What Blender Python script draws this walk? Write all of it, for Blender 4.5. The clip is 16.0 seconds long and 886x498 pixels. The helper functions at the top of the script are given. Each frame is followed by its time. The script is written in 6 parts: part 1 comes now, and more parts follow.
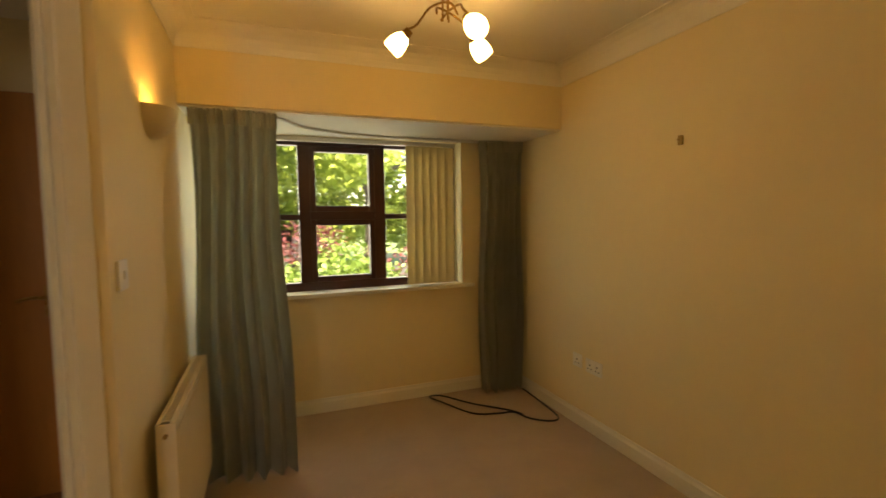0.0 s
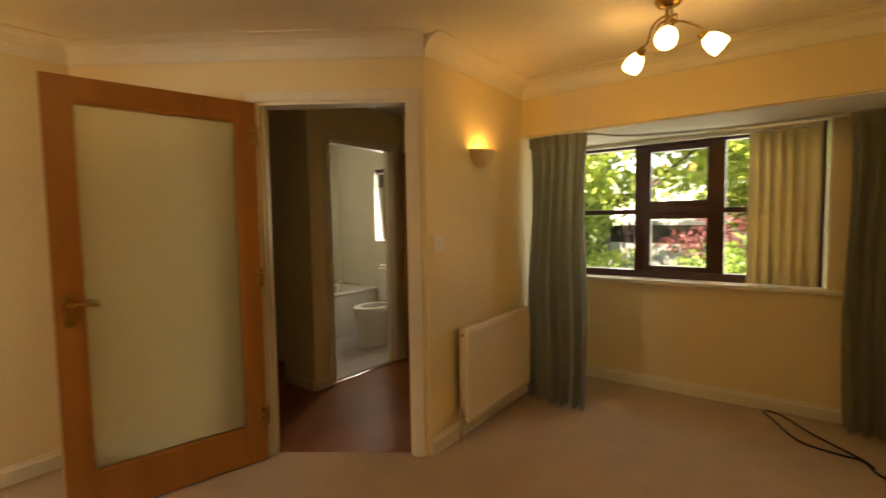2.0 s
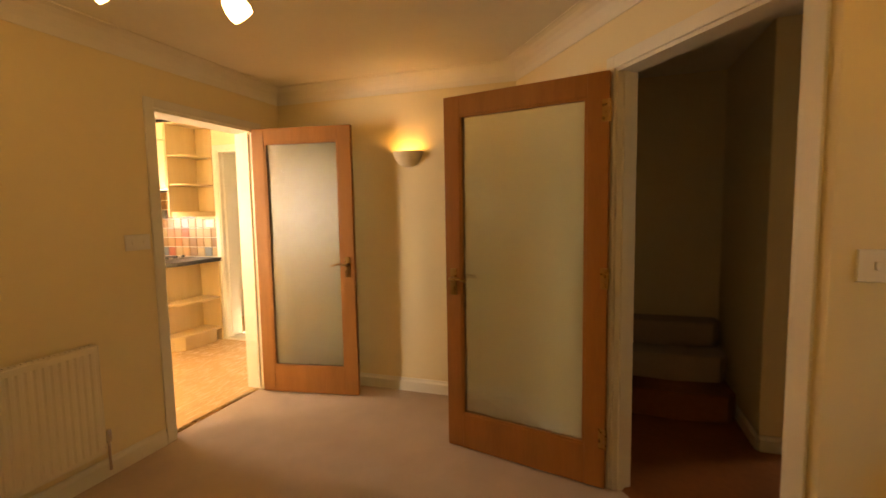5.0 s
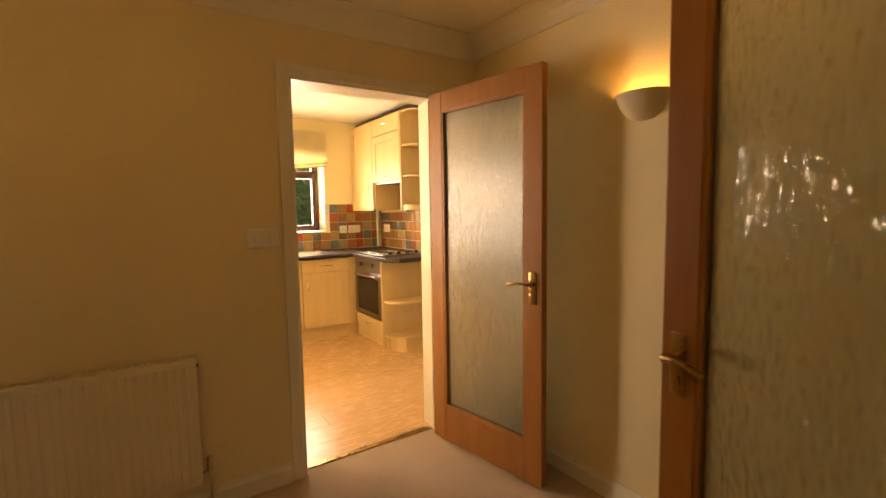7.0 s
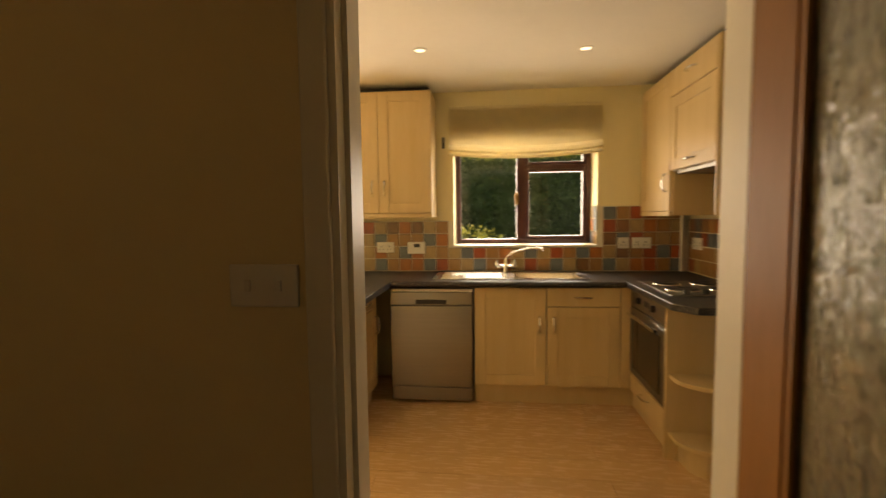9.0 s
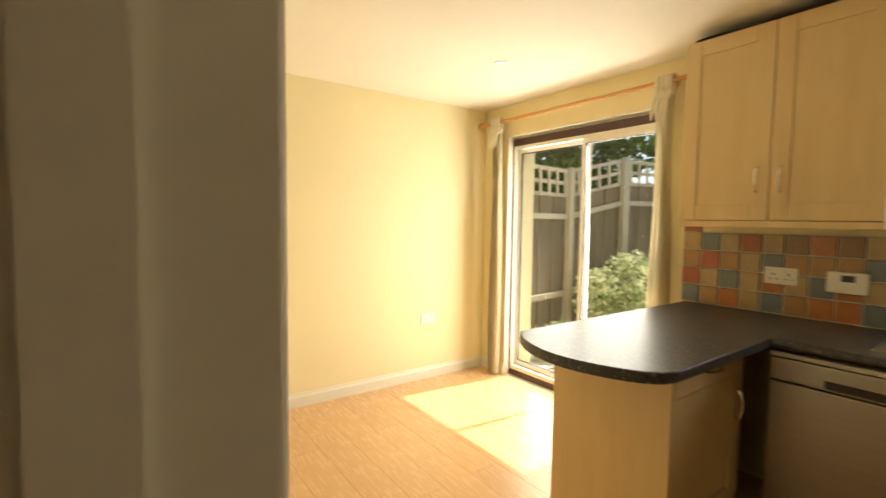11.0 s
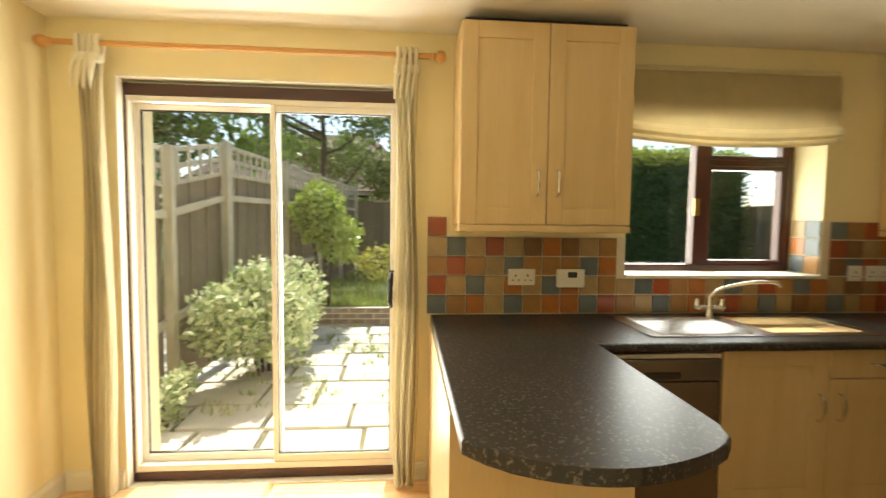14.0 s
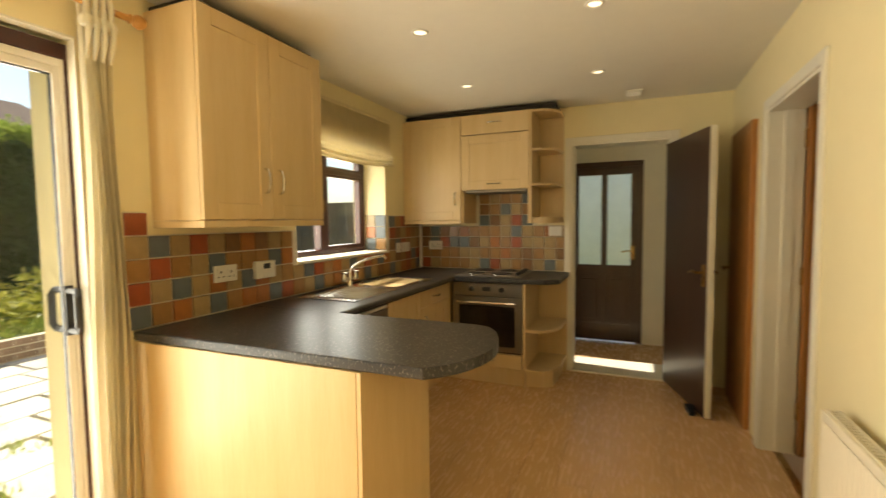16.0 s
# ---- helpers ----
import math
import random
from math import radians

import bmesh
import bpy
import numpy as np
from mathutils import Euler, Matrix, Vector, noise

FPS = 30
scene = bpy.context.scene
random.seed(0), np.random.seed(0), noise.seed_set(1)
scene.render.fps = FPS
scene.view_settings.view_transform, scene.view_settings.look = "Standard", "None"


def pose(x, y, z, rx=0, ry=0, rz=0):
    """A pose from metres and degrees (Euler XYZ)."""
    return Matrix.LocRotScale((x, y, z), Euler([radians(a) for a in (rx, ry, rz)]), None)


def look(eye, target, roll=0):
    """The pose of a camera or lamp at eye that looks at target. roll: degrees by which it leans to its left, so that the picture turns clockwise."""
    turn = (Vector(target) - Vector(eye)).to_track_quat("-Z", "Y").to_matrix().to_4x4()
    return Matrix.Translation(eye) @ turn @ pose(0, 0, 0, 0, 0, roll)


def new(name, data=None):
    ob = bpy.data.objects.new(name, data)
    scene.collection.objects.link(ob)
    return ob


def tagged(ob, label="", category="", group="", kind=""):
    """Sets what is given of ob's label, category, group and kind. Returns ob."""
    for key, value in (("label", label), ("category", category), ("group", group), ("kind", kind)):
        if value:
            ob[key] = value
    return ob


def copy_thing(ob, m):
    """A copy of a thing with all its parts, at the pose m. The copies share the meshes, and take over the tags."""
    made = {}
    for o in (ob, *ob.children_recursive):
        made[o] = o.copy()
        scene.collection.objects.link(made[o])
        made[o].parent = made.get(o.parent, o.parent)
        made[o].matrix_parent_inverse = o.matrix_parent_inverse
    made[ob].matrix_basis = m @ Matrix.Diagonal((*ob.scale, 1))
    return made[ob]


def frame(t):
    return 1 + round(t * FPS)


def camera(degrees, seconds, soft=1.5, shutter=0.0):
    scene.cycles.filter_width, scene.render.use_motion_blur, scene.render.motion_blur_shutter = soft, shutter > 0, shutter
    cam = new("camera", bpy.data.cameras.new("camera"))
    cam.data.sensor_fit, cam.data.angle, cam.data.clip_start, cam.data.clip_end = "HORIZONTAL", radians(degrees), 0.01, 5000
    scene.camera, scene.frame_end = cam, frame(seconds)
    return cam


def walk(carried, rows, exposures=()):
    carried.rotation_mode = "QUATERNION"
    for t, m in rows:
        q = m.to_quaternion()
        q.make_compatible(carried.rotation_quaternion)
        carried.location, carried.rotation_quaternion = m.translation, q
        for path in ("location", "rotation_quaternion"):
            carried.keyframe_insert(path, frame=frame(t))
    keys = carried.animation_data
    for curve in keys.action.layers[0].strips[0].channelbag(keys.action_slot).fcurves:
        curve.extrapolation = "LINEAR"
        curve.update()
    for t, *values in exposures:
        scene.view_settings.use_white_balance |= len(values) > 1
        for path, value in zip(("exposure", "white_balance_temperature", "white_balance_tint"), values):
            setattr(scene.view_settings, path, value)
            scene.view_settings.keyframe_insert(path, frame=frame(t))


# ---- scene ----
cam = camera(88.3, 16.0, shutter=0.4)
PATH = [
    (0, (1.870, 1.240, 1.352), (2.584, 3.105, 1.222), -0.8),
    (0.5, (2.098, 0.977, 1.349), (2.357, 2.956, 1.22), -0.9),
    (1, (2.454, 0.825, 1.339), (2.171, 2.8, 1.206), -1.5),
    (1.5, (2.763, 0.738, 1.334), (2.026, 2.593, 1.207), -1.1),
    (2, (3.037, 0.72, 1.332), (1.848, 2.324, 1.209), -0.9),
    (2.5, (3.224, 0.779, 1.332), (1.662, 2.021, 1.203), -0.7),
    (3, (3.359, 0.969, 1.392), (1.538, 1.782, 1.232), -0.6),
    (3.5, (3.453, 1.218, 1.378), (1.5, 1.621, 1.219), -0.5),
    (6, (2.303, 2.221, 1.368), (0.746, 0.979, 1.187), -1.2),
    (6.5, (1.943, 2.091, 1.356), (0.635, 0.589, 1.178), -1.2),
    (7, (1.586, 1.896, 1.339), (0.481, 0.238, 1.168), -0.9),
    (7.5, (1.29, 1.578, 1.341), (0.38, -0.195, 1.165), -1.0),
    (8, (1.035, 1.262, 1.353), (0.388, -0.622, 1.186), -1.2),
    (8.5, (0.836, 0.893, 1.37), (0.564, -1.081, 1.21), -1.1),
    (9, (0.644, 0.547, 1.357), (0.849, -1.438, 1.215), -0.7),
    (9.5, (0.57, 0.234, 1.361), (1.205, -1.657, 1.216), -0.2),
    (10, (0.484, -0.058, 1.359), (1.574, -1.729, 1.217), 0.0),
    (12.5, (1.107, -0.887, 1.388), (2.585, -2.224, 1.222), 2.1),
    (13, (1.402, -0.936, 1.376), (2.46, -2.627, 1.236), 1.9),
    (13.5, (1.768, -0.873, 1.384), (2.266, -2.806, 1.265), 1.7),
    (14, (2.127, -0.815, 1.396), (1.97, -2.805, 1.276), 0.7),
    (14.5, (2.494, -0.848, 1.388), (1.933, -2.765, 1.273), 0.4),
    (15, (2.822, -0.87, 1.395), (1.752, -2.556, 1.279), 0.2),
    (15.5, (3.072, -1.004, 1.354), (1.522, -2.263, 1.24), -0.2),
    (16, (3.287, -1.201, 1.371), (1.448, -1.978, 1.248), -0.6),
]
GAPS = [
    (4.75, (3.12, 1.98, 1.374), (1.175, 1.513, 1.204), -0.9),
    (10.7, (0.56, -0.31, 1.365), (2.02, -1.67, 1.24), 0.3),
    (11.5, (0.78, -0.63, 1.375), (2.54, -1.575, 1.24), 1.3),
]
walk(cam, [(t, look(eye, target, roll)) for t, eye, target, roll in sorted(PATH + GAPS)],
     [(0, 2.85, 8900, 14), (3.5, 2.95, 9200, 22), (6.0, 2.9, 9700, 26), (7.0, 2.35, 9900, 26), (8.0, 1.6, 9500, 22), (9.0, 0.72, 8900, 18), (10.0, 0.7, 7900, 12),
      (12.3, 0.2, 7000, 8), (13.5, 0.5, 6900, 6), (15, 0.8, 6800, 6), (16, 0.55, 7400, 8)])

# ---- light ----
SUN_EL, SUN_FROM = 57.0, (-0.09, -1.0)
world = bpy.data.worlds.new("sky")
scene.world = world
world.use_nodes = True
wn = world.node_tree
sky = wn.nodes.new("ShaderNodeTexSky")
sky.sky_type, sky.sun_disc = "NISHITA", False
sky.sun_elevation, sky.sun_rotation = radians(SUN_EL), math.atan2(SUN_FROM[0], SUN_FROM[1])
wn.links.new(sky.outputs[0], wn.nodes["Background"].inputs[0])
wn.nodes["Background"].inputs[1].default_value = 0.15
sun_data = bpy.data.lights.new("sun", "SUN")
sun_data.energy, sun_data.angle, sun_data.color = 5.0, radians(0.6), (1.0, 0.95, 0.86)
sun_lamp = new("sun", sun_data)
hl = math.hypot(*SUN_FROM)
sun_dir = Vector((SUN_FROM[0] / hl * math.cos(radians(SUN_EL)), SUN_FROM[1] / hl * math.cos(radians(SUN_EL)), math.sin(radians(SUN_EL))))
sun_lamp.matrix_world = look(sun_dir * 30, (0, 0, 0))


def lamp(name, place, watts, colour, radius):
    d = bpy.data.lights.new(name, "POINT")
    d.energy, d.color, d.shadow_soft_size = watts, colour, radius
    ob = new(name, d)
    ob.location = place
    return ob


def window_fill(name, eye, target, sx, sy, watts, colour):
    """Area lamp added in a window's opening to strengthen the sky's light."""
    d = bpy.data.lights.new(name, "AREA")
    d.shape, d.size, d.size_y, d.energy, d.color = "RECTANGLE", sx, sy, watts, colour
    ob = new(name, d)
    ob.matrix_world = look(eye, target)
    return ob


WARM = (1.0, 0.55, 0.2)
lamp("bulb_north_sconce", (1.525, 3.24, 1.735), 0.8, WARM, 0.03)
lamp("bulb_west_sconce", (-0.095, 0.78, 1.755), 0.65, WARM, 0.03)
# added fill lamps at the glazing, on top of the world sky
window_fill("fill_front_window", (2.4, 4.75, 1.4), (2.4, 0, 1.2), 1.6, 1.0, 1.5, (0.9, 0.95, 1.0))
window_fill("fill_patio_door", (2.84, -3.36, 1.1), (2.84, 0, 0.9), 1.2, 1.9, 38, (1.0, 0.98, 0.92))
window_fill("fill_kitchen_window", (0.36, -3.52, 1.5), (0.36, 0, 1.3), 1.0, 0.75, 12, (1.0, 0.98, 0.92))
window_fill("fill_bathroom_window", (-0.68, 4.84, 1.5), (-0.68, 0, 1.0), 0.55, 0.8, 1.7, (0.85, 0.95, 1.0))


# ---- materials ----
def mat(name, colour, rough=0.6, metal=0.0, var=0.06, scale=6.0, bump=0.0, bscale=120.0, second=None, stretch=(1, 1, 1), emit=None, trans=0.0, rand=0.0, coat=0.0, sheen=0.0):
    """A principled material: colour mottled at two scales, fine relief, and an optional second colour for grain."""
    m = bpy.data.materials.new(name)
    m.use_nodes = True
    nt = m.node_tree
    n, l = nt.nodes, nt.links
    p = n["Principled BSDF"]
    tc = n.new("ShaderNodeTexCoord")
    mp = n.new("ShaderNodeMapping")
    mp.inputs["Scale"].default_value = stretch
    l.new(tc.outputs["Object"], mp.inputs["Vector"])
    big = n.new("ShaderNodeTexNoise")
    big.inputs["Scale"].default_value, big.inputs["Detail"].default_value = scale, 6
    small = n.new("ShaderNodeTexNoise")
    small.inputs["Scale"].default_value, small.inputs["Detail"].default_value = scale * 9, 3
    l.new(mp.outputs[0], big.inputs["Vector"])
    l.new(mp.outputs[0], small.inputs["Vector"])
    mix = n.new("ShaderNodeMix")
    mix.data_type = "RGBA"
    c2 = second or tuple(max(0, c * (1 - 3 * var)) for c in colour)
    mix.inputs["A"].default_value = (*colour, 1)
    mix.inputs["B"].default_value = (*c2, 1)
    add = n.new("ShaderNodeMath")
    add.operation = "MULTIPLY_ADD"
    add.inputs[1].default_value = 0.45
    ramp = n.new("ShaderNodeMapRange")
    ramp.inputs["From Min"].default_value, ramp.inputs["From Max"].default_value = 0.5, 1.0
    l.new(small.outputs[0], add.inputs[0])
    l.new(big.outputs[0], add.inputs[2])
    l.new(add.outputs[0], ramp.inputs["Value"])
    l.new(ramp.outputs[0], mix.inputs["Factor"])
    out = mix.outputs["Result"]
    if rand:
        oi = n.new("ShaderNodeObjectInfo")
        hsv = n.new("ShaderNodeHueSaturation")
        mr = n.new("ShaderNodeMapRange")
        mr.inputs["To Min"].default_value, mr.inputs["To Max"].default_value = 1 - rand, 1 + rand
        l.new(oi.outputs["Random"], mr.inputs["Value"])
        l.new(mr.outputs[0], hsv.inputs["Value"])
        l.new(out, hsv.inputs["Color"])
        out = hsv.outputs[0]
    l.new(out, p.inputs["Base Color"])
    rr = n.new("ShaderNodeMapRange")
    rr.inputs["To Min"].default_value, rr.inputs["To Max"].default_value = rough * 0.88, min(1, rough * 1.12)
    l.new(small.outputs[0], rr.inputs["Value"])
    l.new(rr.outputs[0], p.inputs["Roughness"])
    p.inputs["Metallic"].default_value = metal
    p.inputs["Transmission Weight"].default_value = trans
    p.inputs["Coat Weight"].default_value = coat
    p.inputs["Sheen Weight"].default_value = sheen
    if emit:
        p.inputs["Emission Color"].default_value = (*emit[0], 1)
        p.inputs["Emission Strength"].default_value = emit[1]
    if bump:
        bt = n.new("ShaderNodeTexNoise")
        bt.inputs["Scale"].default_value, bt.inputs["Detail"].default_value = bscale, 4
        l.new(mp.outputs[0], bt.inputs["Vector"])
        bn = n.new("ShaderNodeBump")
        bn.inputs["Strength"].default_value, bn.inputs["Distance"].default_value = bump, 0.01
        l.new(bt.outputs[0], bn.inputs["Height"])
        l.new(bn.outputs[0], p.inputs["Normal"])
    return m


def clear_glass(name):
    m = bpy.data.materials.new(name)
    m.use_nodes = True
    n, l = m.node_tree.nodes, m.node_tree.links
    out = n["Material Output"]
    tr, gl, mx, lw_ = n.new("ShaderNodeBsdfTransparent"), n.new("ShaderNodeBsdfGlossy"), n.new("ShaderNodeMixShader"), n.new("ShaderNodeLayerWeight")
    pw, ma = n.new("ShaderNodeMath"), n.new("ShaderNodeMath")
    tr.inputs[0].default_value = (0.975, 0.985, 0.975, 1)
    gl.inputs["Roughness"].default_value = 0.02
    lw_.inputs["Blend"].default_value = 0.5
    pw.operation, ma.operation = "POWER", "MULTIPLY_ADD"
    pw.inputs[1].default_value = 5.0
    ma.inputs[1].default_value, ma.inputs[2].default_value = 0.7, 0.03
    l.new(lw_.outputs["Facing"], pw.inputs[0])
    l.new(pw.outputs[0], ma.inputs[0])
    l.new(ma.outputs[0], mx.inputs[0])
    l.new(tr.outputs[0], mx.inputs[1])
    l.new(gl.outputs[0], mx.inputs[2])
    l.new(mx.outputs[0], out.inputs["Surface"])
    return m


def obscure_glass(name):
    """Rippled privacy glass of the inner doors: cloudy body under a wavy clear gloss."""
    m = bpy.data.materials.new(name)
    m.use_nodes = True
    n, l = m.node_tree.nodes, m.node_tree.links
    p = n["Principled BSDF"]
    p.inputs["Base Color"].default_value = (0.68, 0.73, 0.61, 1)
    p.inputs["Roughness"].default_value = 0.2
    p.inputs["Transmission Weight"].default_value = 0.88
    p.inputs["IOR"].default_value = 1.4
    p.inputs["Coat Weight"].default_value = 1.0
    p.inputs["Coat Roughness"].default_value = 0.03
    p.inputs["Coat IOR"].default_value = 1.7
    tc, mp, nz, bn = n.new("ShaderNodeTexCoord"), n.new("ShaderNodeMapping"), n.new("ShaderNodeTexNoise"), n.new("ShaderNodeBump")
    mp.inputs["Scale"].default_value = (1, 1, 0.24)
    nz.inputs["Scale"].default_value, nz.inputs["Detail"].default_value = 125, 1.5
    bn.inputs["Strength"].default_value, bn.inputs["Distance"].default_value = 0.55, 0.01
    l.new(tc.outputs["Object"], mp.inputs[0])
    l.new(mp.outputs[0], nz.inputs["Vector"])
    l.new(nz.outputs[0], bn.inputs["Height"])
    l.new(bn.outputs[0], p.inputs["Normal"])
    l.new(bn.outputs[0], p.inputs["Coat Normal"])
    return m


def speckled(name):
    """Dark laminate worktop with fine pale flecks."""
    m = mat(name, (0.026, 0.025, 0.025), 0.36, var=0.1, scale=20)
    n, l = m.node_tree.nodes, m.node_tree.links
    p = n["Principled BSDF"]
    tc, nz, rp, mx = n.new("ShaderNodeTexCoord"), n.new("ShaderNodeTexNoise"), n.new("ShaderNodeValToRGB"), n.new("ShaderNodeMix")
    nz.inputs["Scale"].default_value, nz.inputs["Detail"].default_value = 95, 3
    l.new(tc.outputs["Object"], nz.inputs["Vector"])
    rp.color_ramp.elements[0].position, rp.color_ramp.elements[1].position = 0.56, 0.66
    l.new(nz.outputs[0], rp.inputs[0])
    mx.data_type = "RGBA"
    old = p.inputs["Base Color"].links[0].from_socket
    l.new(rp.outputs[0], mx.inputs["Factor"])
    l.new(old, mx.inputs["A"])
    mx.inputs["B"].default_value = (0.14, 0.127, 0.11, 1)
    l.new(mx.outputs["Result"], p.inputs["Base Color"])
    return m


def thin_cloth(m, share):
    """Lets part of the light through a cloth."""
    n, l = m.node_tree.nodes, m.node_tree.links
    p = n["Principled BSDF"]
    tl, mx = n.new("ShaderNodeBsdfTranslucent"), n.new("ShaderNodeMixShader")
    l.new(p.inputs["Base Color"].links[0].from_socket, tl.inputs[0])
    mx.inputs[0].default_value = share
    l.new(p.outputs[0], mx.inputs[1])
    l.new(tl.outputs[0], mx.inputs[2])
    l.new(mx.outputs[0], n["Material Output"].inputs["Surface"])


def leaf_mat(name, c1, c2):
    m = bpy.data.materials.new(name)
    m.use_nodes = True
    n, l = m.node_tree.nodes, m.node_tree.links
    p = n["Principled BSDF"]
    g, rp = n.new("ShaderNodeNewGeometry"), n.new("ShaderNodeValToRGB")
    rp.color_ramp.elements[0].color, rp.color_ramp.elements[1].color = (*c1, 1), (*c2, 1)
    l.new(g.outputs["Random Per Island"], rp.inputs[0])
    l.new(rp.outputs[0], p.inputs["Base Color"])
    p.inputs["Roughness"].default_value = 0.5
    tl, ad = n.new("ShaderNodeBsdfTranslucent"), n.new("ShaderNodeMixShader")
    l.new(rp.outputs[0], tl.inputs[0])
    ad.inputs[0].default_value = 0.35
    l.new(p.outputs[0], ad.inputs[1])
    l.new(tl.outputs[0], ad.inputs[2])
    l.new(ad.outputs[0], n["Material Output"].inputs["Surface"])
    return m


